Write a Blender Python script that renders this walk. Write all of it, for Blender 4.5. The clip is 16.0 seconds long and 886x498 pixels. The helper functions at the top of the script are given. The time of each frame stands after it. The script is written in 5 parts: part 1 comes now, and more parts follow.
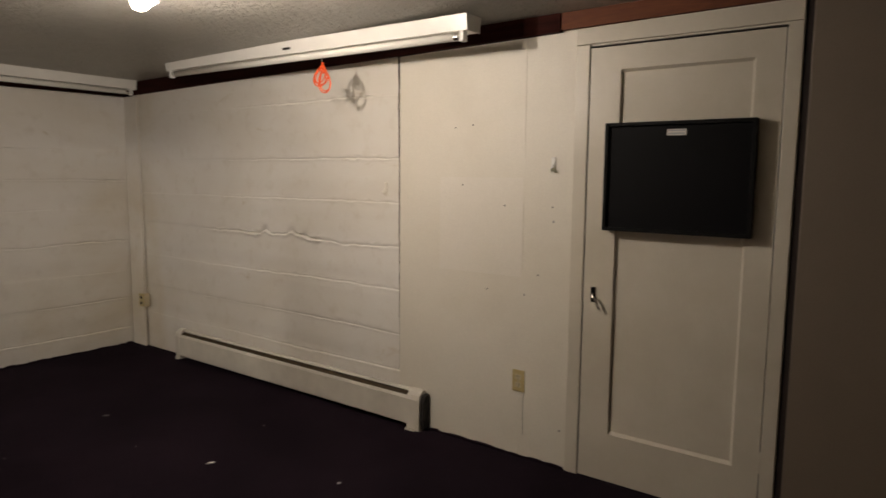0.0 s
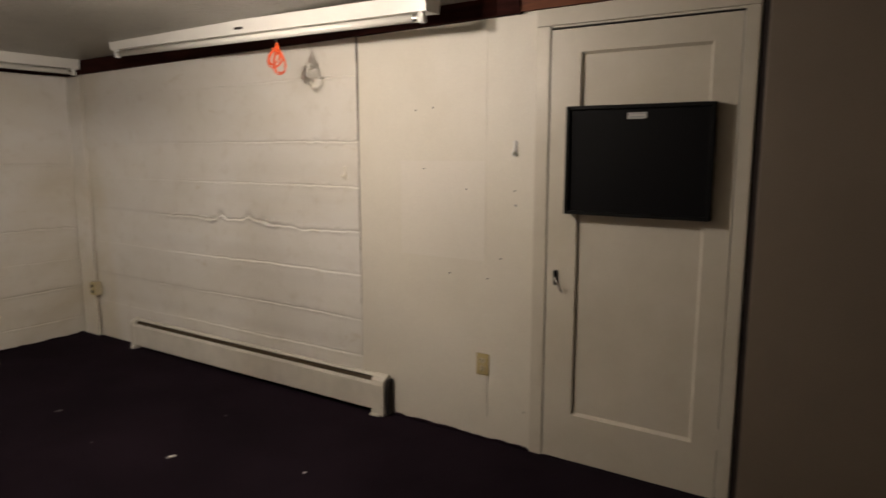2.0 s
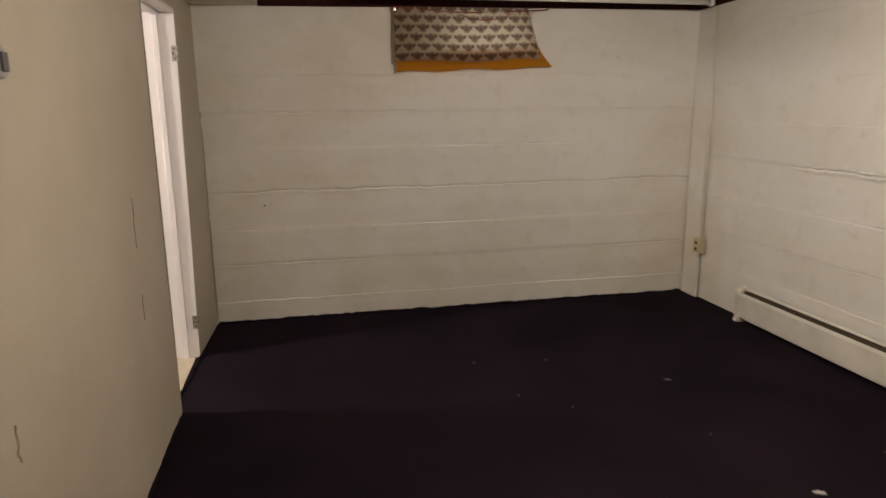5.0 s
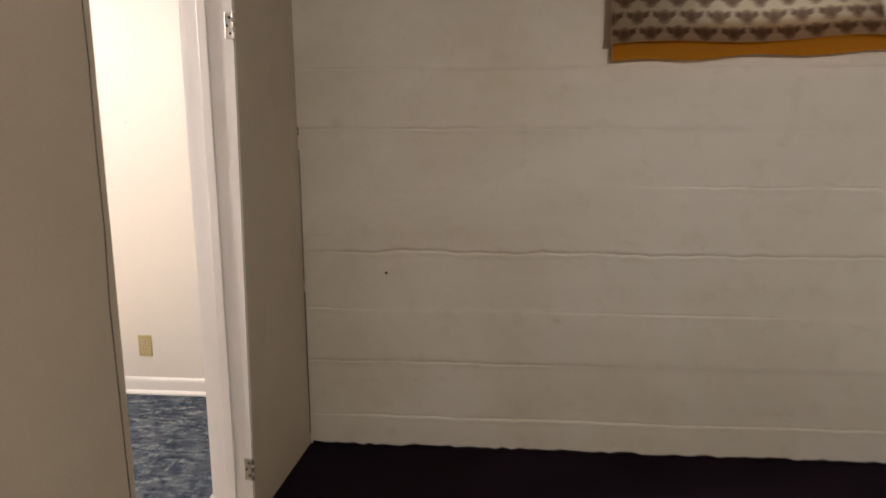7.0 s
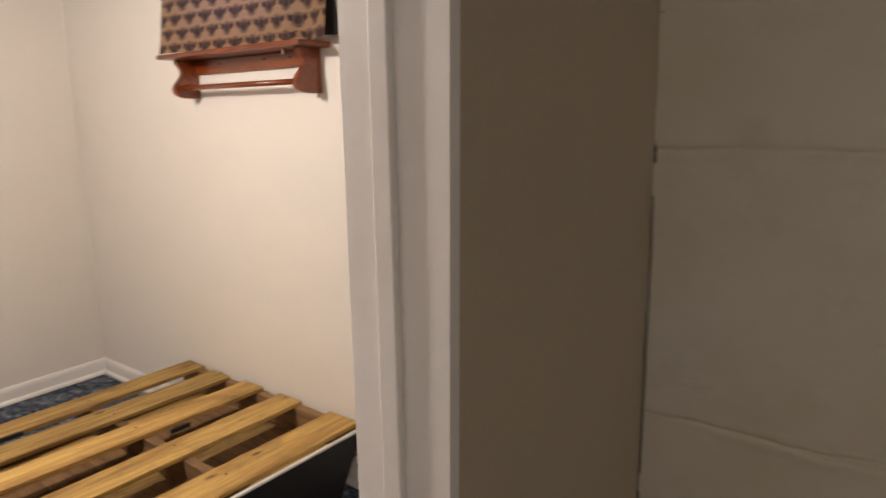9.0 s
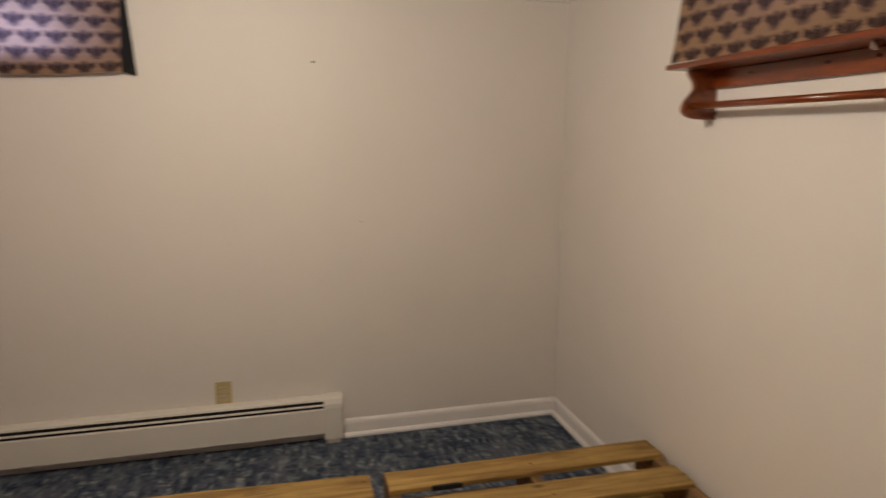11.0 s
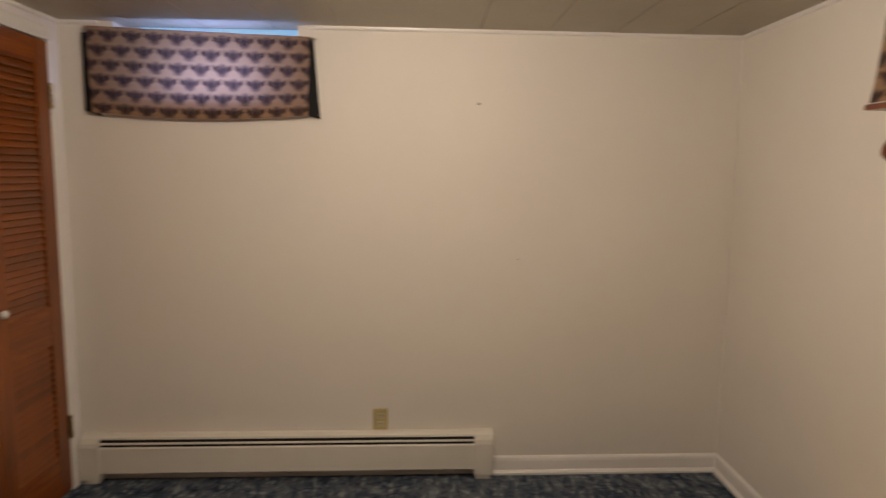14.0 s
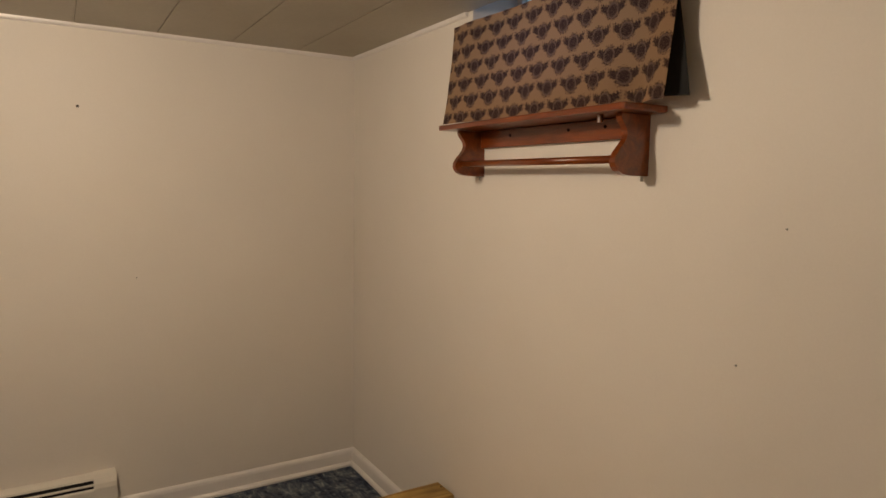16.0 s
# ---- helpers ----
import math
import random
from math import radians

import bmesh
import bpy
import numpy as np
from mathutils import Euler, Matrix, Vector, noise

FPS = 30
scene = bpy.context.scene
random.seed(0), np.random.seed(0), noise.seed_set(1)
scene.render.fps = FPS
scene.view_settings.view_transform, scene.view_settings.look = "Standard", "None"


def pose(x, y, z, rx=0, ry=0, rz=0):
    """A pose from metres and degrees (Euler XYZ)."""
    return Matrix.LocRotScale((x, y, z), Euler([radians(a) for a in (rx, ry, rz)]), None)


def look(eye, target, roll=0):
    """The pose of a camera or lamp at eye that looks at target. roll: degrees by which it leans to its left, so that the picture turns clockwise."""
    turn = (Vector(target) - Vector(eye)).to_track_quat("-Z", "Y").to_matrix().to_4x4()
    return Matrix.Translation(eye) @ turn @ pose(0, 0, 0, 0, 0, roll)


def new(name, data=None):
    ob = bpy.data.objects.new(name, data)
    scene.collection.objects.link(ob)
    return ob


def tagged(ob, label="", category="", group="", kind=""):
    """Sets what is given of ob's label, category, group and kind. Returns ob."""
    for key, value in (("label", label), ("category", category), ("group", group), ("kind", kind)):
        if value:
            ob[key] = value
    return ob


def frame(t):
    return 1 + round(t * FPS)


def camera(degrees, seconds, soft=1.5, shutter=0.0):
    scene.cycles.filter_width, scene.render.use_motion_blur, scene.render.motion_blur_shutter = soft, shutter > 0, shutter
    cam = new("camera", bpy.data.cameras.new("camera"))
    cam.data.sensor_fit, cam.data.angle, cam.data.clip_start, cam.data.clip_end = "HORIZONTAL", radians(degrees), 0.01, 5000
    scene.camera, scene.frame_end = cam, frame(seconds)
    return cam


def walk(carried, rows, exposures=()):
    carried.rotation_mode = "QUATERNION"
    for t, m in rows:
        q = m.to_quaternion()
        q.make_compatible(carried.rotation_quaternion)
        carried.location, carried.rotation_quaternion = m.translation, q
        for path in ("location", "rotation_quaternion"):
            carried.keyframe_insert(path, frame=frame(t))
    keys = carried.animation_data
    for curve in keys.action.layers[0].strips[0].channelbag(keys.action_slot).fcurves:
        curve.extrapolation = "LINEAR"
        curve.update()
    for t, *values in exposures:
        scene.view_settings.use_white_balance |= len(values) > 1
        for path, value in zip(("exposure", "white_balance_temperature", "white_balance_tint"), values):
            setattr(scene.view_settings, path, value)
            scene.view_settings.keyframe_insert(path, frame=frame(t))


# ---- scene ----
cam = camera(68.1, 16.0, shutter=0.5)
PATH = [
    (0, (0.573, -5.39, 1.455), (2.173, -4.211, 1.228), 0.5),
    (0.5, (0.59, -5.411, 1.462), (2.265, -4.346, 1.22), 0.8),
    (1, (0.596, -5.415, 1.465), (2.316, -4.431, 1.196), 0.8),
    (1.5, (0.592, -5.389, 1.459), (2.317, -4.415, 1.185), 0.8),
    (2, (0.595, -5.358, 1.496), (2.257, -4.286, 1.197), 0.0),
    (2.5, (0.599, -5.328, 1.491), (2.038, -3.972, 1.19), -0.9),
    (3, (0.595, -5.31, 1.491), (1.731, -3.696, 1.166), -1.5),
    (3.5, (0.572, -5.257, 1.445), (1.368, -3.457, 1.088), -1.7),
    (3.8, (0.558, -5.158, 1.452), (1.179, -3.302, 1.041), -2.75),
    (4, (0.577, -5.064, 1.408), (1.137, -3.19, 0.991), -2.3),
    (4.2, (0.58, -4.951, 1.402), (1.106, -3.071, 0.969), -2.1),
    (6.3, (0.825, -3.345, 1.400), (0.911, -1.382, 1.030), 0.9),
    (6.5, (0.841, -3.147, 1.411), (0.865, -1.180, 1.053), 0.4),
    (7, (0.818, -2.673, 1.387), (0.656, -0.713, 1.025), -0.1),
    (7.5, (0.745, -2.21, 1.445), (0.463, -0.265, 1.069), 0.1),
    (8, (0.653, -1.768, 1.466), (0.068, 0.113, 1.12), -0.9),
    (8.2, (0.588, -1.63, 1.461), (-0.121, 0.207, 1.109), -1.1),
    (10.3, (0.0, -0.895, 1.450), (-1.747, -0.004, 1.056), -0.4),
    (10.5, (-0.127, -0.904, 1.459), (-1.927, -0.117, 1.088), -0.5),
    (11, (-0.244, -0.906, 1.476), (-2.156, -0.43, 1.135), 0.3),
    (11.5, (-0.271, -0.922, 1.489), (-2.244, -0.921, 1.161), 0.3),
    (12, (-0.305, -1.0, 1.478), (-2.202, -1.554, 1.176), -0.7),
    (12.5, (-0.297, -1.056, 1.485), (-2.158, -1.722, 1.181), -0.8),
    (13, (-0.282, -1.093, 1.499), (-2.172, -1.681, 1.209), -0.4),
    (13.5, (-0.249, -1.08, 1.508), (-2.217, -1.333, 1.25), 0.5),
    (14, (-0.237, -0.996, 1.5), (-2.221, -0.935, 1.256), 0.7),
    (14.5, (-0.223, -0.929, 1.5), (-2.171, -0.526, 1.294), 0.7),
    (15, (-0.209, -0.867, 1.505), (-2.053, -0.115, 1.321), 0.6),
    (15.5, (-0.199, -0.814, 1.505), (-1.955, 0.127, 1.323), 1.2),
    (16, (-0.199, -0.836, 1.506), (-1.912, 0.178, 1.306), 0.9),
]
EXPOSURES = [(0, 0.68, 6500, 10), (1.2, 0.78, 6450, 10), (2.5, 0.75, 6450, 10), (3.5, 0.75, 6450, 10), (4.0, 1.23, 6450, 10), (4.2, 1.28, 6450, 10), (6.5, 1.28, 6400, 10), (7.0, 1.13, 6350, 10), (7.5, 0.85, 6300, 10), (8.0, 0.75, 6300, 10), (8.2, 0.7, 6300, 10), (10.3, -0.17, 7000, 10), (11.5, -0.47, 6950, 10), (12.2, -0.19, 6850, 10), (13.0, -0.17, 6850, 10), (14.0, -0.47, 7500, 10), (15.0, -0.57, 8200, 10), (16, -0.62, 8200, 10)]
walk(cam, [(r[0], look(*r[1:])) for r in PATH], EXPOSURES)

# ---- world and lights ----
world = bpy.data.worlds.new("world")
world.use_nodes = True
scene.world = world
wn = world.node_tree.nodes
sky = wn.new("ShaderNodeTexSky")
sky.sky_type = "NISHITA"
sky.sun_disc = False
sky.sun_elevation = radians(35)
sky.sun_rotation = radians(200)
world.node_tree.links.new(sky.outputs[0], wn["Background"].inputs[0])
wn["Background"].inputs[1].default_value = 0.12


def lamp(name, kind, m, watts, colour, size=0.05, size_y=None):
    d = bpy.data.lights.new(name, kind)
    d.energy, d.color = watts, colour
    if kind == "AREA":
        d.shape, d.size, d.size_y = "RECTANGLE", size, size_y or size
    else:
        d.shadow_soft_size = size
    ob = new(name, d)
    ob.matrix_world = m
    return ob


WARM_A = (1.0, 0.885, 0.79)
WARM_B = (0.925, 0.875, 0.855)
BULB_A = (1.925, -3.000, 2.076)
BULB_A2 = (2.05, -3.30, 2.112)                    # the second bulb of the twin fixture
BULB_B = (-1.75, -1.05, 1.99)
lamp("bulb_light_basement", "POINT", pose(*BULB_A), 25, WARM_A, 0.03)
lamp("bulb_light_basement_second", "POINT", pose(*BULB_A2), 6, WARM_A, 0.03)
lamp("bulb_light_bedroom", "POINT", pose(*BULB_B), 42, WARM_B, 0.07)
# skylight on the window openings, behind the curtains
lamp("window_daylight_basement", "AREA", pose(1.86, 0.13, 1.84, -90), 0.5, (0.82, 0.92, 1.0), 0.55, 0.18)
lamp("window_daylight_west", "AREA", pose(-3.42, -1.94, 1.87, 90, 0, -90), 6.2, (0.30, 0.42, 1.0), 0.40, 0.2)
lamp("window_daylight_north", "AREA", pose(-1.85, 0.62, 1.87, -90), 0.35, (0.45, 0.45, 1.0), 0.4, 0.18)


# ---- materials ----
class Nodes:
    """Short-hand for building a node material."""

    def __init__(self, name):
        self.mat = bpy.data.materials.new(name)
        self.mat.use_nodes = True
        self.t = self.mat.node_tree
        self.bsdf = self.t.nodes["Principled BSDF"]
        self.out = self.t.nodes["Material Output"]

    def put(self, sock, v):
        if isinstance(v, bpy.types.NodeSocket):
            self.t.links.new(v, sock)
        elif v is not None:
            sock.default_value = v

    def math(self, op, a, b=None, c=None):
        n = self.t.nodes.new("ShaderNodeMath")
        n.operation = op
        for i, v in enumerate((a, b, c)):
            self.put(n.inputs[i], v)
        return n.outputs[0]

    def coord(self, scale=(1, 1, 1), turn=(0, 0, 0), kind="Object"):
        c = self.t.nodes.new("ShaderNodeTexCoord")
        m = self.t.nodes.new("ShaderNodeMapping")
        self.t.links.new(c.outputs[kind], m.inputs[0])
        m.inputs["Scale"].default_value = scale
        m.inputs["Rotation"].default_value = turn
        return m.outputs[0]

    def noise(self, scale, vec=None, detail=4, rough=0.55, distort=0.0):
        n = self.t.nodes.new("ShaderNodeTexNoise")
        n.inputs["Scale"].default_value = scale
        n.inputs["Detail"].default_value = detail
        n.inputs["Roughness"].default_value = rough
        n.inputs["Distortion"].default_value = distort
        self.put(n.inputs["Vector"], vec if vec is not None else self.coord())
        return n.outputs[0]

    def ramp(self, fac, stops):
        n = self.t.nodes.new("ShaderNodeValToRGB")
        e = n.color_ramp.elements
        while len(e) < len(stops):
            e.new(0.5)
        for k, (p, col) in zip(e, stops):
            k.position, k.color = p, (*col, 1) if len(col) == 3 else col
        self.put(n.inputs[0], fac)
        return n.outputs[0]

    def mix(self, fac, a, b, kind="MIX"):
        n = self.t.nodes.new("ShaderNodeMix")
        n.data_type, n.blend_type = "RGBA", kind
        self.put(n.inputs[0], fac)
        self.put(n.inputs[6], a if not isinstance(a, tuple) else (*a, 1))
        self.put(n.inputs[7], b if not isinstance(b, tuple) else (*b, 1))
        return n.outputs[2]

    def bump(self, height, strength=0.3, dist=0.002):
        n = self.t.nodes.new("ShaderNodeBump")
        n.inputs["Strength"].default_value = strength
        n.inputs["Distance"].default_value = dist
        self.put(n.inputs["Height"], height)
        self.put(self.bsdf.inputs["Normal"], n.outputs[0])

    def rand(self):
        return self.t.nodes.new("ShaderNodeObjectInfo").outputs["Random"]

    def set(self, colour=None, rough=None, metal=None):
        self.put(self.bsdf.inputs["Base Color"], (*colour, 1) if isinstance(colour, tuple) else colour)
        self.put(self.bsdf.inputs["Roughness"], rough)
        self.put(self.bsdf.inputs["Metallic"], metal)
        return self.mat


def paint(name, base, worn, rough=0.55, fine=90, grain=0.15, dist=0.0012, spread=1.2, speck=0.10):
    """Painted surface: broad stains, fine grain, a little relief."""
    n = Nodes(name)
    broad = n.noise(spread, detail=5, rough=0.6)
    small = n.noise(fine, detail=3)
    col = n.mix(n.ramp(broad, [(0.42, (0, 0, 0)), (0.72, (1, 1, 1))]), base, worn)
    col = n.mix(speck, col, n.ramp(small, [(0.3, (0.25, 0.25, 0.25)), (0.7, (1, 1, 1))]), "MULTIPLY")
    n.bump(small, grain, dist)
    r = n.math("MULTIPLY_ADD", broad, 0.2, rough - 0.1)
    return n.set(col, r)


def concrete(name):
    """Off-white paint over board-marked concrete, with yellowed and dirty areas."""
    n = Nodes(name)
    broad = n.noise(0.9, n.coord((1, 1, 1.6)), detail=6, rough=0.62, distort=0.4)
    mid = n.noise(9, detail=5, rough=0.6)
    fine = n.noise(120, detail=3)
    coats = n.noise(0.75, n.coord((1, 1, 0.35)), detail=2, rough=0.4)
    col = n.mix(n.ramp(broad, [(0.40, (0, 0, 0)), (0.66, (1, 1, 1))]), (0.78, 0.745, 0.68), (0.67, 0.61, 0.50))
    col = n.mix(n.math("MULTIPLY", n.ramp(coats, [(0.50, (0, 0, 0)), (0.56, (1, 1, 1))]), 0.45), col, (0.80, 0.785, 0.76))
    col = n.mix(n.math("MULTIPLY", n.ramp(mid, [(0.55, (0, 0, 0)), (0.8, (1, 1, 1))]), 0.40), col, (0.55, 0.49, 0.39))
    rust = n.noise(4.2, n.coord((1, 1, 2.2)), detail=7, rough=0.72, distort=0.8)
    col = n.mix(n.math("MULTIPLY", n.ramp(rust, [(0.62, (0, 0, 0)), (0.76, (1, 1, 1))]), 0.45), col, (0.47, 0.37, 0.22))
    h = n.math("ADD", n.math("MULTIPLY", mid, 0.7), n.math("MULTIPLY", fine, 0.3))
    n.bump(h, 0.5, 0.004)
    return n.set(col, 0.5)


def wood(name, dark, light, rough=0.45, grain=(1, 1, 1), scale=6.0, vary=0.35, coat=0.0, knots=0.0):
    """Timber with long grain along the axis whose factor in grain is small."""
    n = Nodes(name)
    v = n.coord(grain)
    figure = n.noise(scale, v, detail=6, rough=0.6, distort=1.2)
    fine = n.noise(scale * 9, v, detail=3)
    col = n.mix(n.ramp(figure, [(0.3, (0, 0, 0)), (0.7, (1, 1, 1))]), dark, light)
    col = n.mix(0.35, col, n.ramp(fine, [(0.3, (0.45, 0.45, 0.45)), (0.65, (1, 1, 1))]), "MULTIPLY")
    if knots:
        k = n.t.nodes.new("ShaderNodeTexVoronoi")
        k.inputs["Scale"].default_value = 5.5
        n.put(k.inputs["Vector"], n.coord((1.6, 0.7, 1.0)))
        spot = n.ramp(n.math("ADD", k.outputs["Distance"], n.math("MULTIPLY", fine, 0.05)), [(0.06, (1, 1, 1)), (0.15, (0, 0, 0))])
        col = n.mix(n.math("MULTIPLY", spot, knots), col, tuple(c * 0.3 for c in dark))
        dirt = n.noise(3.2, n.coord((1.6, 0.7, 1.6)), detail=7, rough=0.7, distort=0.6)
        col = n.mix(n.math("MULTIPLY", n.ramp(dirt, [(0.52, (0, 0, 0)), (0.70, (1, 1, 1))]), 0.55), col, tuple(c * 0.45 for c in dark))
    tone = n.math("MULTIPLY_ADD", n.rand(), vary, 1 - vary * 0.7)
    hsv = n.t.nodes.new("ShaderNodeHueSaturation")
    n.put(hsv.inputs["Value"], tone)
    n.put(hsv.inputs["Color"], col)
    n.bump(fine, 0.25, 0.0015)
    n.bsdf.inputs["Coat Weight"].default_value = coat
    n.bsdf.inputs["Coat Roughness"].default_value = 0.25
    return n.set(hsv.outputs[0], rough)


def plain(name, col, rough=0.4, metal=0.0, scale=25.0, wear=0.15):
    n = Nodes(name)
    f = n.noise(scale, detail=4)
    c = n.mix(wear, col, n.ramp(f, [(0.3, (0.35, 0.33, 0.3)), (0.7, (1, 1, 1))]), "MULTIPLY")
    n.bump(f, 0.06, 0.001)
    return n.set(c, n.math("MULTIPLY_ADD", f, 0.2, rough - 0.1), metal)


def glow(name, col, strength):
    n = Nodes(name)
    n.bsdf.inputs["Emission Color"].default_value = (*col, 1)
    n.bsdf.inputs["Emission Strength"].default_value = strength
    return n.set((0.8, 0.8, 0.8), 0.5)


def dark_carpet():
    n = Nodes("dark_carpet")
    broad = n.noise(1.6, detail=5)
    tuft = n.noise(260, detail=3)
    mid = n.noise(35, detail=4)
    col = n.mix(n.ramp(broad, [(0.35, (0, 0, 0)), (0.7, (1, 1, 1))]), (0.0150, 0.0098, 0.0152), (0.0255, 0.0165, 0.0250))
    col = n.mix(0.6, col, n.ramp(tuft, [(0.35, (0.25, 0.25, 0.25)), (0.68, (1.0, 0.95, 1.0))]), "MULTIPLY")
    lint = n.ramp(n.noise(140, detail=2), [(0.74, (0, 0, 0)), (0.80, (1, 1, 1))])
    col = n.mix(n.math("MULTIPLY", lint, 0.12), col, (0.2, 0.17, 0.17))
    n.bump(n.math("ADD", tuft, mid), 0.9, 0.006)
    n.bsdf.inputs["Specular IOR Level"].default_value = 0.04
    return n.set(col, 0.95)


def blue_carpet():
    n = Nodes("blue_carpet")
    warp = n.noise(5, detail=3)
    a = n.noise(11, n.coord((1, 2.9, 1), (0, 0, 0.55)), detail=5, rough=0.62, distort=0.7)
    b = n.noise(13, n.coord((2.8, 1, 1), (0, 0, -0.25)), detail=4, rough=0.6, distort=0.6)
    tuft = n.noise(300, detail=2)
    col = n.ramp(a, [(0.36, (0.026, 0.036, 0.062)), (0.46, (0.075, 0.102, 0.152)), (0.55, (0.185, 0.220, 0.270)), (0.66, (0.40, 0.42, 0.43))])
    col = n.mix(n.math("MULTIPLY", n.ramp(b, [(0.46, (0, 0, 0)), (0.58, (1, 1, 1))]), 0.85), col, n.mix(n.ramp(warp, [(0.40, (0, 0, 0)), (0.60, (1, 1, 1))]), (0.034, 0.048, 0.090), (0.170, 0.190, 0.225)))
    col = n.mix(0.6, col, n.ramp(tuft, [(0.3, (0.25, 0.25, 0.25)), (0.7, (1, 1, 1))]), "MULTIPLY")
    n.bump(n.math("ADD", tuft, a), 0.8, 0.006)
    n.bsdf.inputs["Specular IOR Level"].default_value = 0.2
    return n.set(col, 0.95)


def stipple(name, base, scale=34):
    n = Nodes(name)
    a = n.noise(scale, detail=5, rough=0.65)
    broad = n.noise(1.4, detail=5)
    col = n.mix(n.ramp(broad, [(0.35, (0, 0, 0)), (0.7, (1, 1, 1))]), base, tuple(c * 0.82 for c in base))
    n.bump(n.ramp(a, [(0.36, (0, 0, 0)), (0.60, (1, 1, 1))]), 1.0, 0.022)
    return n.set(col, 0.30)


def printed_cloth(name, ground, ink, rim, through_part=0.45):
    """Cotton print: staggered rows of winged medallions. UV is in metres."""
    n = Nodes(name)
    uv = n.t.nodes.new("ShaderNodeTexCoord").outputs["UV"]
    sp = n.t.nodes.new("ShaderNodeSeparateXYZ")
    n.put(sp.inputs[0], uv)
    row_f = n.math("DIVIDE", sp.outputs[1], 0.063)
    row = n.math("FLOOR", row_f)
    u = n.math("MULTIPLY_ADD", row, 0.5, n.math("DIVIDE", sp.outputs[0], 0.098))
    fx = n.math("ABSOLUTE", n.math("SUBTRACT", n.math("FRACT", u), 0.5))
    fy = n.math("SUBTRACT", n.math("FRACT", row_f), 0.5)
    wob = n.math("MULTIPLY", n.math("SUBTRACT", n.noise(170, uv, detail=4, rough=0.65), 0.5), 0.42)
    # a spread pair of feathered wings over a rounded, pointed shield
    low = n.math("SUBTRACT", n.math("MULTIPLY_ADD", fx, 0.98, -0.38), fy)
    comb = n.math("MULTIPLY", n.math("SINE", n.math("MULTIPLY", fx, 75.0)), 0.045)
    high = n.math("SUBTRACT", fy, n.math("ADD", n.math("MULTIPLY_ADD", fx, 0.42, 0.18), comb))
    wing = n.math("MAXIMUM", n.math("MAXIMUM", low, high), n.math("SUBTRACT", fx, 0.43))
    head = n.math("SUBTRACT", n.math("ADD", n.math("POWER", n.math("DIVIDE", fx, 0.25), 2), n.math("POWER", n.math("ABSOLUTE", n.math("DIVIDE", n.math("ADD", fy, 0.02), 0.43)), 2)), 1.0)
    d = n.math("ADD", n.math("MINIMUM", wing, n.math("MULTIPLY", head, 0.12)), wob)
    body = n.ramp(n.math("ADD", d, 0.5), [(0.45, (1, 1, 1)), (0.54, (0, 0, 0))])
    vein = n.ramp(n.noise(330, uv, detail=3), [(0.50, (0, 0, 0)), (0.60, (1, 1, 1))])
    face = n.ramp(n.math("ADD", n.math("ABSOLUTE", n.math("ADD", head, 0.45)), n.math("MULTIPLY", wob, 2.0)), [(0.06, (1, 1, 1)), (0.22, (0, 0, 0))])
    col = n.mix(body, ground, ink)
    col = n.mix(n.math("MULTIPLY", n.math("MULTIPLY", body, vein), 0.45), col, rim)
    col = n.mix(n.math("MULTIPLY", n.math("MULTIPLY", body, face), 0.55), col, rim)
    weave = n.noise(900, uv, detail=1)
    col = n.mix(0.25, col, n.ramp(weave, [(0.3, (0.6, 0.6, 0.6)), (0.7, (1, 1, 1))]), "MULTIPLY")
    n.bump(weave, 0.2, 0.0008)
    n.set(col, 0.85)
    n.bsdf.inputs["Specular IOR Level"].default_value = 0.15
    tr = n.t.nodes.new("ShaderNodeBsdfTranslucent")
    n.put(tr.inputs[0], col)
    mx = n.t.nodes.new("ShaderNodeMixShader")
    mx.inputs[0].default_value = through_part
    n.t.links.new(n.bsdf.outputs[0], mx.inputs[1])
    n.t.links.new(tr.outputs[0], mx.inputs[2])
    n.t.links.new(mx.outputs[0], n.out.inputs[0])
    return n.mat


def thin_cloth(name, col, through_part):
    n = Nodes(name)
    weave = n.noise(500, detail=2)
    c = n.mix(0.3, col, n.ramp(weave, [(0.3, (0.6, 0.6, 0.6)), (0.7, (1, 1, 1))]), "MULTIPLY")
    n.set(c, 0.9)
    tr = n.t.nodes.new("ShaderNodeBsdfTranslucent")
    n.put(tr.inputs[0], c)
    mx = n.t.nodes.new("ShaderNodeMixShader")
    mx.inputs[0].default_value = through_part
    n.t.links.new(n.bsdf.outputs[0], mx.inputs[1])
    n.t.links.new(tr.outputs[0], mx.inputs[2])
    n.t.links.new(mx.outputs[0], n.out.inputs[0])
    return n.mat


CONCRETE = concrete("painted_concrete")
PANEL = paint("panel_paint", (0.79, 0.745, 0.655), (0.72, 0.67, 0.575), 0.5, 160, 0.12)
PATCH = paint("fresh_panel_paint", (0.81, 0.765, 0.69), (0.76, 0.715, 0.63), 0.5, 160, 0.10)
TAN = paint("tan_wall_paint", (0.50, 0.435, 0.345), (0.44, 0.375, 0.29), 0.6, 140, 0.15)
# the tan wall paint again, with the shade beyond the door put into its colour
TAN_SHADED = paint("shaded_tan_wall_paint", (0.215, 0.172, 0.13), (0.19, 0.152, 0.115), 0.6, 140, 0.15)
DOORPAINT = paint("door_paint", (0.66, 0.61, 0.52), (0.58, 0.53, 0.435), 0.38, 110, 0.06, 0.0008, 2.0, 0.04)
TRIM = paint("trim_paint", (0.83, 0.80, 0.79), (0.77, 0.735, 0.71), 0.35, 70, 0.03, 0.0008, 2.5, 0.02)
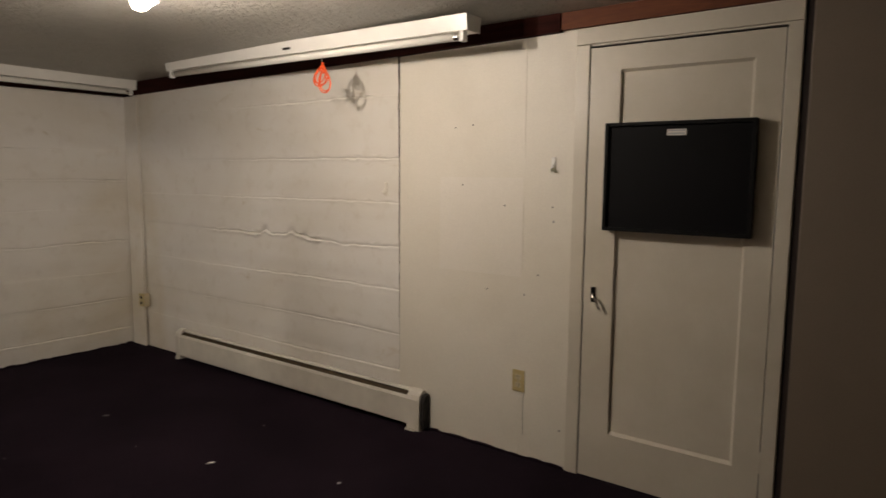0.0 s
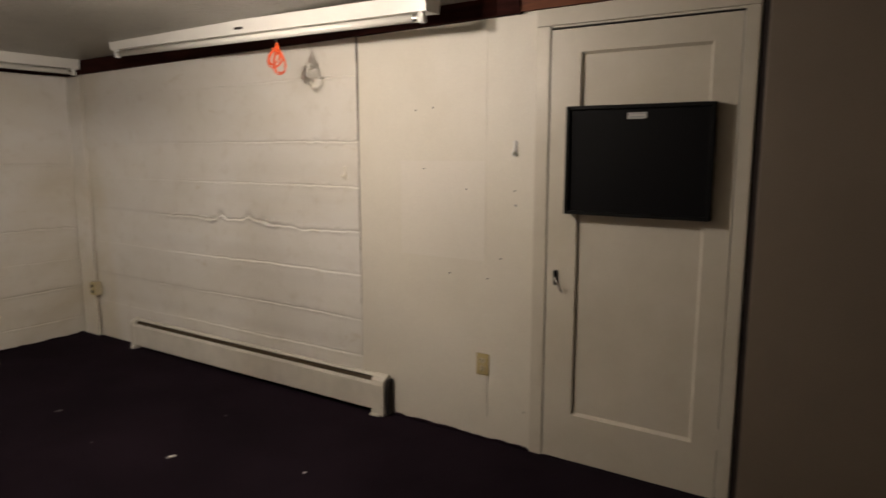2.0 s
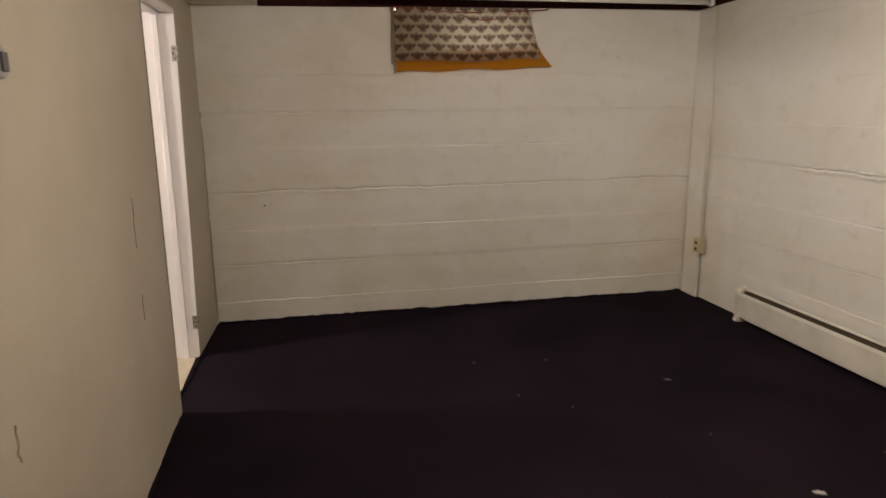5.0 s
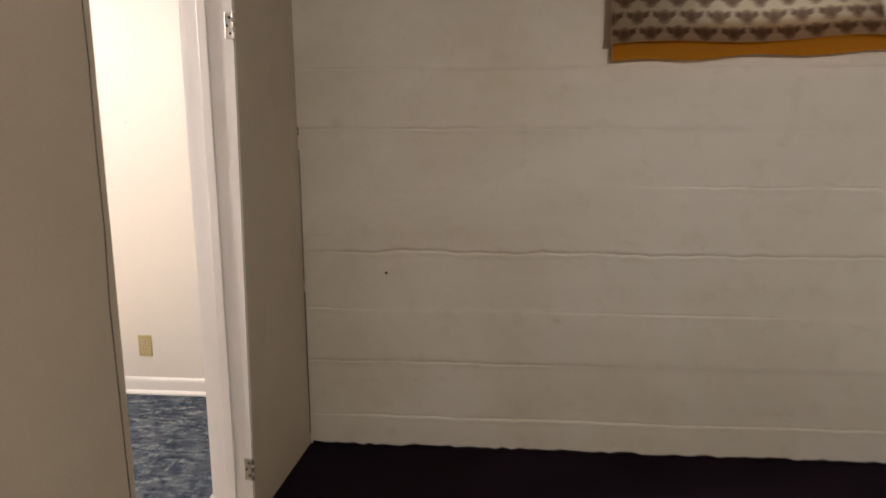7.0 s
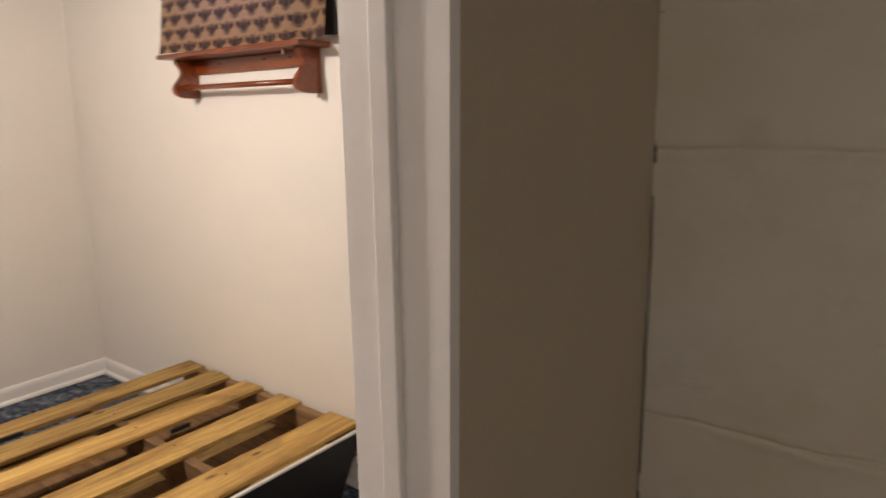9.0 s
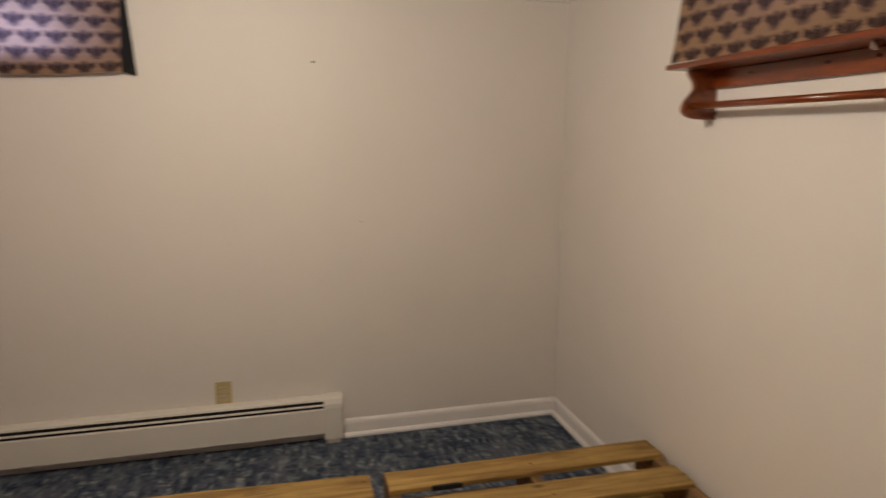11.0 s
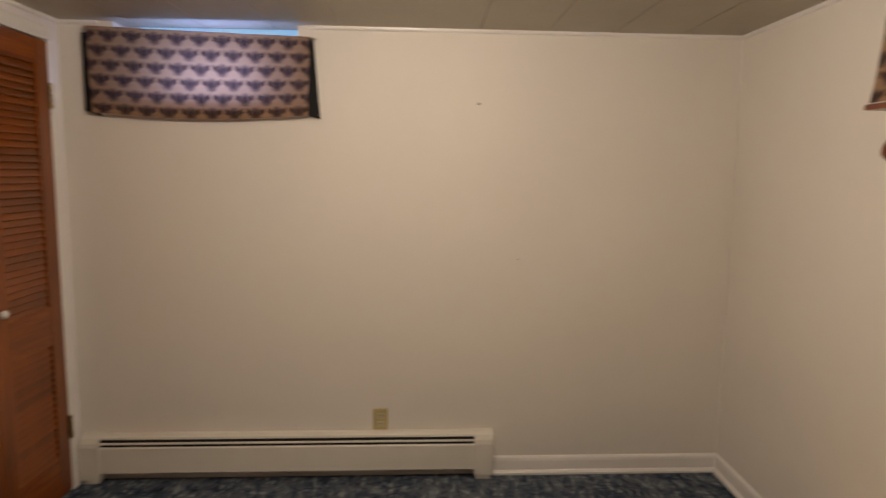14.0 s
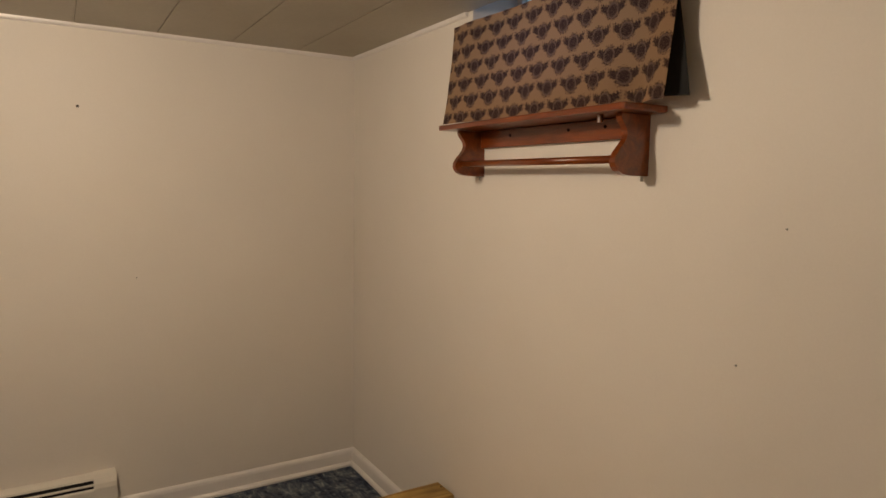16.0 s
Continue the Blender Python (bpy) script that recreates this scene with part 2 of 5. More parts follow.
BWALL = paint("bedroom_wall_paint", (0.78, 0.735, 0.69), (0.745, 0.70, 0.65), 0.55, 160, 0.10, 0.0006, 0.8, 0.03)
CABINET = paint("cabinet_paint", (0.80, 0.757, 0.785), (0.765, 0.722, 0.74), 0.35, 90, 0.04, 0.0006, 1.5, 0.02)
CEIL_A = stipple("stippled_ceiling", (0.56, 0.525, 0.455), 26)
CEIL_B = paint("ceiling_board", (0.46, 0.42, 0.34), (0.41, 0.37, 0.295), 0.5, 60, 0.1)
CARPET_A = dark_carpet()
CARPET_B = blue_carpet()
CEMENT = paint("bare_cement", (0.50, 0.44, 0.34), (0.38, 0.33, 0.26), 0.8, 60, 0.3, 0.002, 6)
MAROON = wood("dark_stained_beam", (0.018, 0.005, 0.004), (0.045, 0.011, 0.008), 0.85, (6, 0.4, 6), 4)
MAROON.node_tree.nodes["Principled BSDF"].inputs["Specular IOR Level"].default_value = 0.1
# near-black brown that stands in for the shade beside the door casing
CASING_SHADE = wood("casing_shade_brown", (0.016, 0.010, 0.009), (0.034, 0.021, 0.018), 0.8, (6, 6, 0.5), 4)
REDWOOD = wood("red_brown_board", (0.12, 0.030, 0.009), (0.21, 0.060, 0.016), 0.75, (6, 0.5, 6), 5)
HONEY = wood("honey_stained_pine", (0.150, 0.032, 0.0030), (0.36, 0.088, 0.0075), 0.32, (7, 7, 0.5), 3.0, 0.22, 0.35)
SLAT = wood("honey_stained_slat", (0.150, 0.033, 0.0035), (0.34, 0.086, 0.0080), 0.36, (0.5, 7, 7), 4, 0.38, 0.3)
SHELFWOOD = wood("varnished_shelf_pine", (0.120, 0.018, 0.0012), (0.31, 0.060, 0.0030), 0.28, (0.5, 6, 6), 4, 0.10, 0.5)
PALLET = wood("pallet_pine", (0.27, 0.130, 0.034), (0.72, 0.470, 0.150), 0.78, (6, 0.5, 6), 3.0, 0.62, 0.0, 0.95)
STRINGER = wood("pallet_stringer", (0.13, 0.062, 0.026), (0.32, 0.185, 0.080), 0.8, (0.6, 6, 6), 4, 0.35)
ENAMEL = plain("white_enamel", (0.80, 0.78, 0.73), 0.32, 0, 8, 0.10)
HEATER_A = plain("aged_heater_enamel", (0.72, 0.68, 0.60), 0.4, 0, 6, 0.25)
HEATER_B = plain("heater_enamel", (0.76, 0.72, 0.66), 0.38, 0, 5, 0.08)
TUBE = plain("fluorescent_tube_glass", (0.82, 0.80, 0.74), 0.12, 0, 5, 0.05)
CHROME = plain("chrome", (0.75, 0.74, 0.72), 0.2, 1.0)
BRASS = plain("brass", (0.60, 0.47, 0.26), 0.30, 1.0, 110, 0.75)
TARNISH = plain("tarnished_brass", (0.16, 0.11, 0.055), 0.5, 0.8, 80, 0.6)
NICKEL = plain("worn_hinge_metal", (0.50, 0.48, 0.44), 0.35, 1.0, 60, 0.5)
ORANGE = plain("orange_rubber", (0.80, 0.10, 0.015), 0.5, 0, 40, 0.1)
BLACK = plain("black_plastic", (0.003, 0.003, 0.0035), 0.55, 0, 30, 0.1)
BLACK.node_tree.nodes["Principled BSDF"].inputs["Specular IOR Level"].default_value = 0.15
BLACKGLASS = plain("black_screen", (0.002, 0.002, 0.003), 0.55, 0, 3, 0.05)
BLACKGLASS.node_tree.nodes["Principled BSDF"].inputs["Specular IOR Level"].default_value = 0.12
BLACKCLOTH = thin_cloth("black_lining", (0.008, 0.008, 0.009), 0.02)
BLACKBOARD = plain("black_sheeting", (0.007, 0.007, 0.008), 0.6, 0, 20, 0.2)
IVORY = plain("ivory_plastic", (0.52, 0.42, 0.21), 0.35, 0, 40, 0.08)
IVORY2 = plain("pale_plastic", (0.58, 0.50, 0.33), 0.35, 0, 40, 0.08)
WHITE = plain("white_plastic", (0.80, 0.79, 0.76), 0.35, 0, 40, 0.05)
GREY = plain("grey_plastic", (0.33, 0.32, 0.31), 0.4, 0, 40, 0.1)
DARKGREY = plain("dark_grey_plastic", (0.11, 0.105, 0.105), 0.4, 0, 40, 0.1)
DARK = plain("dark_recess", (0.015, 0.012, 0.010), 0.8)
GRIME = plain("joint_grime", (0.13, 0.10, 0.07), 0.9)
RUST = plain("heater_grille", (0.060, 0.040, 0.018), 0.6, 0.3)
LINT = plain("grey_lint", (0.11, 0.098, 0.10), 0.9)
PAPER = plain("paper_scrap", (0.72, 0.70, 0.66), 0.8)
LABEL = plain("label_grey", (0.45, 0.46, 0.48), 0.5)
RED = plain("red_cord", (0.25, 0.02, 0.015), 0.5)
PRINT_A = printed_cloth("printed_cotton_basement", (0.39, 0.28, 0.185), (0.10, 0.055, 0.038), (0.27, 0.175, 0.10), 0.5)
PRINT_B = printed_cloth("printed_cotton", (0.41, 0.25, 0.152), (0.05, 0.027, 0.025), (0.27, 0.18, 0.15), 0.42)
YELLOW = thin_cloth("yellow_lining", (0.62, 0.26, 0.012), 0.5)
SKY = glow("daylight_beyond", (0.20, 0.50, 0.95), 1.0)
SKY_A = glow("daylight_beyond_basement", (0.75, 1.0, 0.92), 0.45)
BULBGLASS = glow("lit_bulb_glass", (1.0, 0.80, 0.55), 40)
GLASS = Nodes("window_glass")
GLASS.bsdf.inputs["Transmission Weight"].default_value = 1.0
GLASS = GLASS.set((0.95, 0.98, 0.97), 0.02)


# ---- building blocks ----
def mesh_object(name, bm, mat, parent=None, smooth=False):
    bmesh.ops.recalc_face_normals(bm, faces=bm.faces[:])
    me = bpy.data.meshes.new(name)
    bm.to_mesh(me)
    bm.free()
    if mat:
        me.materials.append(mat)
    if smooth:
        for p in me.polygons:
            p.use_smooth = True
    ob = new(name, me)
    if parent:
        ob.parent = parent
    return ob


def part(name, bm, mat, parent, label="", smooth=False):
    ob = mesh_object(name, bm, mat, parent, smooth)
    return tagged(ob, label=label) if label else ob


def empty(name, label, category, at=(0, 0, 0), group=""):
    ob = new(name)
    ob.location = at
    ob.empty_display_size = 0.1
    return tagged(ob, label, category, group)


def add_box(bm, a, b, bevel=0.0):
    r = bmesh.ops.create_cube(bm, size=1)
    lo = [min(p, q) for p, q in zip(a, b)]
    hi = [max(p, q) for p, q in zip(a, b)]
    for v in r["verts"]:
        v.co = [l + (c + 0.5) * (h - l) for l, h, c in zip(lo, hi, v.co)]
    if bevel:
        es = list({e for v in r["verts"] for e in v.link_edges})
        bmesh.ops.bevel(bm, geom=es, offset=bevel, segments=2, affect="EDGES", profile=0.5)
    return bm


def boxes(*spans, bevel=0.0):
    bm = bmesh.new()
    for a, b in spans:
        add_box(bm, a, b, bevel)
    return bm


def hexa(pts):
    """A block from eight corners: four below, four above, both in the same turn."""
    bm = bmesh.new()
    v = [bm.verts.new(p) for p in pts]
    for f in ((0, 1, 2, 3), (4, 5, 6, 7), (0, 1, 5, 4), (1, 2, 6, 5), (2, 3, 7, 6), (3, 0, 4, 7)):
        bm.faces.new([v[i] for i in f])
    return bm


def prism(profile, axis, lo, hi):
    """Extrude a closed outline along an axis. The outline's pairs are the other two axes in order."""
    bm = bmesh.new()
    ends = []
    for s in (lo, hi):
        ring = []
        for p, q in profile:
            co = {"x": (s, p, q), "y": (p, s, q), "z": (p, q, s)}[axis]
            ring.append(bm.verts.new(co))
        ends.append(ring)
    k = len(profile)
    for i in range(k):
        bm.faces.new((ends[0][i], ends[0][(i + 1) % k], ends[1][(i + 1) % k], ends[1][i]))
    bm.faces.new(ends[0])
    bm.faces.new(ends[1][::-1])
    return bm


def add_disc(bm, m, r1, r2, depth, seg=20):
    bmesh.ops.create_cone(bm, cap_ends=True, segments=seg, radius1=r1, radius2=r2, depth=depth, matrix=m)
    return bm


def turned(profile, m, seg=24):
    """A turned body: (radius, height) pairs about local z."""
    bm = bmesh.new()
    rings = []
    for r, z in profile:
        rings.append([bm.verts.new(m @ Vector((max(r, 1e-4) * math.cos(6.28318 * i / seg), max(r, 1e-4) * math.sin(6.28318 * i / seg), z))) for i in range(seg)])
    for p, q in zip(rings, rings[1:]):
        for i in range(seg):
            bm.faces.new((p[i], p[(i + 1) % seg], q[(i + 1) % seg], q[i]))
    bm.faces.new(rings[0][::-1])
    bm.faces.new(rings[-1])
    return bm


def tube_along(pts, r, seg=8):
    """A round cord through a run of points."""
    bm = bmesh.new()
    pts = [Vector(p) for p in pts]
    rings = []
    for i, p in enumerate(pts):
        d = (pts[min(i + 1, len(pts) - 1)] - pts[max(i - 1, 0)]).normalized()
        side = d.orthogonal().normalized() if not rings else (last - d * last.dot(d)).normalized()
        last = side
        up = d.cross(side)
        rings.append([bm.verts.new(p + r * (math.cos(6.28318 * k / seg) * side + math.sin(6.28318 * k / seg) * up)) for k in range(seg)])
    for a, b in zip(rings, rings[1:]):
        for k in range(seg):
            bm.faces.new((a[k], a[(k + 1) % seg], b[(k + 1) % seg], b[k]))
    bm.faces.new(rings[0][::-1])
    bm.faces.new(rings[-1])
    return bm


def structure(name, bm, mat, label="", parent=None, smooth=False):
    ob = mesh_object(name, bm, mat, parent, smooth)
    return tagged(ob, label, kind="structure")


def grid_sheet(name, nu, nv, fn, mat, parent=None, uv=None, thick=0.0, skip=None):
    """A sheet of nu x nv cells; fn(i/nu, j/nv) gives the place, uv the print's place in metres."""
    bm = bmesh.new()
    lay = bm.loops.layers.uv.new("UVMap")
    vs = [[bm.verts.new(fn(i / nu, j / nv)) for i in range(nu + 1)] for j in range(nv + 1)]
    for j in range(nv):
        for i in range(nu):
            if skip and skip((i + 0.5) / nu, (j + 0.5) / nv):
                continue
            f = bm.faces.new((vs[j][i], vs[j][i + 1], vs[j + 1][i + 1], vs[j + 1][i]))
            if uv:
                for lp, (a, b) in zip(f.loops, ((i, j), (i + 1, j), (i + 1, j + 1), (i, j + 1))):
                    lp[lay].uv = uv(a / nu, b / nv)
    loose = [v for v in bm.verts if not v.link_faces]
    bmesh.ops.delete(bm, geom=loose, context="VERTS")
    me = bpy.data.meshes.new(name)
    bm.to_mesh(me)
    bm.free()
    me.materials.append(mat)
    for p in me.polygons:
        p.use_smooth = True
    ob = new(name, me)
    if parent:
        ob.parent = parent
    if thick:
        s = ob.modifiers.new("thickness", "SOLIDIFY")
        s.thickness = thick
    return ob


# ---- large structure ----
EX, NB, WB, SB = 3.448, 0.495, -3.24, -2.62      # east wall, bedroom north, west and south walls
WT = -0.155                                       # bedroom face of the wall between the rooms
DY0, DY1, DZ = -1.357, -0.618, 1.905               # doorway between the rooms
CZ = 2.130                                        # bedroom ceiling


# the bedroom's west wall runs a degree and a half out of square
WEST = pose(-3.308, -1.5, 0, 0, 0, 1.432) @ pose(3.24, 1.5, 0)


def on_west(ob):
    """Carry a thing built against x = WB on to the skewed west wall."""
    ob.matrix_basis = WEST @ ob.matrix_basis
    return ob


def ceil_a(y):
    return 2.165 - 0.009 * y


floor = structure("floor", boxes(((-0.05, -7.4, -0.12), (3.7, 0.0, 0.0))), CARPET_A, "dark purple-brown low pile carpet with specks of litter")
structure("floor_bedroom", boxes(((-3.65, -2.9, -0.12), (-0.26, NB + 0.02, 0.0))), CARPET_B, "mottled blue and grey patterned carpet")
structure("floor_threshold", boxes(((-0.26, -1.5, -0.12), (-0.05, -0.5, 0.003))), CEMENT, "worn tan cement strip in the doorway between carpets")
structure("floor_beyond", boxes(((-0.26, -2.9, -0.12), (-0.05, -1.5, 0.0)), ((-0.26, -0.5, -0.12), (-0.05, NB, 0.0))), CEMENT, "")


def holed_wall(axis, lo, hi, top, hole, near, far):
    """One welded wall with a window opening through it. hole: low, high, sill, head along the wall."""
    bm = bmesh.new()
    rings = []
    for d in (near, far):
        out = [(lo, 0.0), (hi, 0.0), (hi, top), (lo, top)]
        inn = [(hole[0], hole[2]), (hole[1], hole[2]), (hole[1], hole[3]), (hole[0], hole[3])]
        rings.append([[bm.verts.new((p, d, q) if axis == "x" else (d, p, q)) for p, q in r] for r in (out, inn)])
    for out, inn in rings:
        for i in range(4):
            k = (i + 1) % 4
            bm.faces.new((out[i], out[k], inn[k], inn[i]))
    for r in (0, 1):
        for i in range(4):
            k = (i + 1) % 4
            bm.faces.new((rings[0][r][i], rings[0][r][k], rings[1][r][k], rings[1][r][i]))
    return bm


def relief(s, z, lines, big, seed, amp, chips=False):
    """How far the board-marked concrete stands proud at a place along the wall and up it."""
    d = 0.004 * noise.noise(Vector((s * 0.9, z * 1.1, seed))) + 0.0015 * noise.noise(Vector((s * 6, z * 6, seed)))
    for k, zk in enumerate(lines):
        if k == big and chips:
            zk += 0.030 * math.exp(-((s - 1.765) / 0.045) ** 2) + 0.020 * math.exp(-((s - 2.03) / 0.05) ** 2) + 0.012 * math.tanh((s - 1.9) / 0.5) * -1
        zz = zk + (0.016 if k == big else 0.007) * noise.noise(Vector((s * 2.2, k * 7.1, seed))) + (0.010 if k == big else 0.004) * noise.noise(Vector((s * 11, k * 3.1, seed)))
        t = z - zz
        if abs(t) > 0.08:
            d += amp * math.copysign(0.0014 if k % 2 else -0.0010, t)
            continue
        on = max(0.0, min(1.0, 0.38 + 1.7 * noise.noise(Vector((s * 0.7, k * 5.3, seed + 2)))))
        on *= max(0.0, 1.0 - 1.1 * max(0.0, noise.noise(Vector((s * 7, k * 2.7, seed + 4))) + 0.1))
        if chips and k != big:
            on = 1.6 * (0.20 + 0.80 * max(0.0, min(1.0, (s - 1.2) / 0.9))) * max(on, 0.5) * (0.6 + max(0.0, 1.4 * noise.noise(Vector((s * 9, k * 4.7, seed + 6)))))
        crumb = noise.noise(Vector((s * 38, z * 60, seed))) + 0.6 * noise.noise(Vector((s * 14, z * 30, seed + 1)))
        if k == big:
            on = max(on, 0.35)
            if chips:
                on = 1.0 * max(0.0, min(1.0, (s - 1.0) / 0.35)) * (1.0 if s < 2.3 else 0.55) * (0.45 + max(0.0, 0.9 + 1.6 * noise.noise(Vector((s * 5.5, 8.8, seed)))))
            jag = 0.7 + 2.2 * max(0.0, noise.noise(Vector((s * 3.3, 1.3, seed)))) + 0.8 * abs(noise.noise(Vector((s * 12, 4.0, seed))))
            d -= amp * (0.0065 if chips else 0.009) * jag * on * math.exp(-(t / 0.0042) ** 2)
            d += amp * (0.0022 if chips else 0.0012) * jag * on * math.exp(-((t + 0.013) / 0.010) ** 2)
            d += amp * 0.004 * jag * on * crumb * math.exp(-(t / 0.022) ** 2)
        else:
            d -= amp * 0.0052 * on * math.exp(-(t / 0.0036) ** 2)
            d += amp * 0.0013 * on * math.exp(-((t + 0.010) / 0.009) ** 2)
            d += amp * (0.0045 if chips else 0.0016) * on * crumb * math.exp(-(t / 0.016) ** 2)
        d += amp * (0.0014 if k % 2 else -0.0010) * math.tanh(t / 0.012)
    return d


E_LINES = [1.90, 1.545, 1.29, 1.04, 0.785, 0.526, 0.30]
N_LINES = [1.62, 1.385, 1.157, 0.882, 0.631, 0.394, 0.143]
WIN_A = (1.32, 2.18, 1.74, 2.06)


def fine_rows(lines, top):
    """Heights up a wall, close together where a board mark runs."""
    zs = {0.0, top}
    for i in range(int(top / 0.035)):
        zs.add(round(i * 0.035, 4))
    for zk in lines:
        for i in range(-13, 10):
            zs.add(round(zk + i * 0.0032, 4))
    return sorted(z for z in zs if 0 <= z <= top)


def concrete_face(parent, lines, big, seed, amp, span, top, place, window=None):
    zs = fine_rows(lines, top)
    nu = int(span / 0.0125)
    verts, faces = [], []
    for z in zs:
        for i in range(nu + 1):
            s_ = span * i / nu
            verts.append(place(s_, z, relief(s_, z, lines, big, seed, amp, seed > 10)))
    for j in range(len(zs) - 1):
        for i in range(nu):
            s_, z = span * (i + 0.5) / nu, (zs[j] + zs[j + 1]) / 2
            if window and window[0] < s_ < window[1] and window[2] < z < window[3]:
                continue
            k = j * (nu + 1) + i
            faces.append((k, k + 1, k + nu + 2, k + nu + 1))
    me = bpy.data.meshes.new("concrete_face")
    me.from_pydata(verts, [], faces)
    me.materials.append(CONCRETE)
    me.polygons.foreach_set("use_smooth", [True] * len(me.polygons))
    ob = new("concrete_face", me)
    ob.parent = parent
    return ob


wall_n = structure("wall_north", holed_wall("x", -0.045, 3.7, 2.3, WIN_A, 0.035, 0.34), CONCRETE, "off-white painted concrete basement wall with board marks and cracks")
concrete_face(wall_n, N_LINES, 3, 3.0, 1.35, EX, 2.19, lambda q, z, d: (q, -d, z), WIN_A)
wall_e = structure("wall_east", boxes(((EX + 0.045, -2.97, 0), (EX + 0.25, 0.0, 2.3)), ((EX + 0.012, -4.087, 0), (EX + 0.12, -2.97, 2.3)),
                   ((EX + 0.012, -4.913, 2.035), (EX + 0.12, -4.087, 2.3)), ((EX + 0.012, -4.99, 0), (EX + 0.12, -4.913, 2.3))), DARK,
                   "off-white painted basement wall, concrete with flat panelling beside the door")
concrete_face(wall_e, E_LINES, 3, 11.0, 1.45, 2.958, 2.20, lambda q, z, d: (EX - d, -q, z))
part("wall_sheet", boxes(((EX, -3.7715, 0), (EX + 0.011, -2.961, 2.3)), bevel=0.0008), PANEL, wall_e)
part("paint_patch", boxes(((EX - 0.0006, -3.765, 0.94), (EX + 0.002, -3.25, 1.44))), PATCH, wall_e, "fresher rectangle of white paint")
part("wall_sheet", boxes(((EX, -4.092, 0), (EX + 0.011, -3.7725, 2.3)), bevel=0.0008), PANEL, wall_e)
for za, zb in ((0.10, 0.24), (0.46, 0.98), (1.31, 1.56)):
    part("filled_joint", boxes(((EX - 0.0004, -3.7765, za), (EX + 0.001, -3.7675, zb))), PANEL, wall_e)
part("wall_sheet", boxes(((EX, -4.912, 2.04), (EX + 0.011, -4.092, 2.3))), PANEL, wall_e)
part("wall_sheet", boxes(((EX, -4.99, 0), (EX + 0.011, -4.912, 2.3))), PANEL, wall_e)
# thin dark strip added to draw the shade between casing and next wall
part("gap_board", boxes(((EX - 0.004, -4.996, 0), (EX - 0.0005, -4.9705, 2.12))), CASING_SHADE, wall_e, "dark brown strip standing in for the shade beside the door casing")
# tan wall whose dim light is painted in as a darker colour
structure("wall_east_south", boxes(((EX - 0.012, -7.4, 0), (EX + 0.12, -4.997, 2.3)), bevel=0.006), TAN_SHADED, "tan painted wall beyond the door, its colour darkened for shade")
structure("wall_south", boxes(((-0.2, -7.5, 0), (3.7, -7.4, 2.3))), TAN)

structure("wall_west", boxes(((WT, -7.4, 0), (0, DY0 - 0.02, 2.3)), ((WT, DY0 - 0.02, DZ + 0.02), (-0.001, DY1 + 0.02, 2.3))), TAN,
                   "tan painted partition wall with hairline cracks")
structure("wall_west_return", hexa([(WT, DY1 + 0.02, 0), (-0.030, DY1 + 0.02, 0), (0.0, 0.0, 0), (WT, 0.0, 0), (WT, DY1 + 0.02, 2.3), (0.002, DY1 + 0.02, 2.3), (0.0, 0.0, 2.3), (WT, 0.0, 2.3)]), TAN,
          "tan painted short wall between the doorway and the corner")
structure("wall_bedroom_east", boxes(((WT, 0.0, 0), (-0.05, NB + 0.1, 2.3))), BWALL, "cream painted bedroom wall")
structure("ceiling", hexa([(-0.1, 0.3, ceil_a(0.3)), (3.8, 0.3, ceil_a(0.3)), (3.8, -7.5, ceil_a(-7.5)), (-0.1, -7.5, ceil_a(-7.5)),
                           (-0.1, 0.3, 2.5), (3.8, 0.3, 2.5), (3.8, -7.5, 2.5), (-0.1, -7.5, 2.5)]), CEIL_A, "grey-white stippled plaster ceiling")
structure("soffit", boxes(((0.0, -7.4, 2.035), (0.395, -0.001, 2.3)), bevel=0.004), PANEL, "boxed-in painted soffit along the wall")

# bedroom shell
WIN_W = (-2.38, -1.57, 1.80, 2.24)
WIN_N = (-2.26, -1.36, 1.80, 2.24)
on_west(structure("wall_bedroom_west", holed_wall("y", -2.9, NB + 0.25, 2.4, WIN_W, WB, WB - 0.25), BWALL, "cream painted bedroom wall"))
structure("wall_bedroom_north", holed_wall("x", WB - 0.2, WT, 2.4, WIN_N, NB, NB + 0.25), BWALL, "cream painted bedroom wall under a window")
CLX0, CLX1 = -3.170, -2.203                       # closet opening
CBX0, CBX1 = -1.945, -1.315                       # built-in cabinet
structure("wall_bedroom_south", boxes(((WB - 0.1, SB - 0.1, 0), (CLX0, SB, 2.4)), ((CLX1, SB - 0.1, 0), (CBX0, SB, 2.4)), ((CBX1, SB - 0.1, 0), (WT, SB, 2.4)),
          ((CLX0, SB - 0.1, 2.025), (CLX1, SB, 2.4)), ((CBX0, SB - 0.1, 1.845), (CBX1, SB, 2.4))), CABINET, "white painted bedroom wall around closet and cabinet")
structure("wall_closet_back", boxes(((WB - 0.25, -3.3, 0), (WT, -3.2, 2.4)), ((WB - 0.25, -3.2, 0), (WB - 0.15, -2.9, 2.4)), ((-2.2, -3.2, 0), (-2.1, SB - 0.1, 2.4)), ((WT - 0.02, -3.2, 0), (WT, SB - 0.1, 2.4))), BWALL)
structure("floor_closet", boxes(((WB - 0.25, -3.3, -0.12), (WT, -2.9, 0.0))), CEMENT)


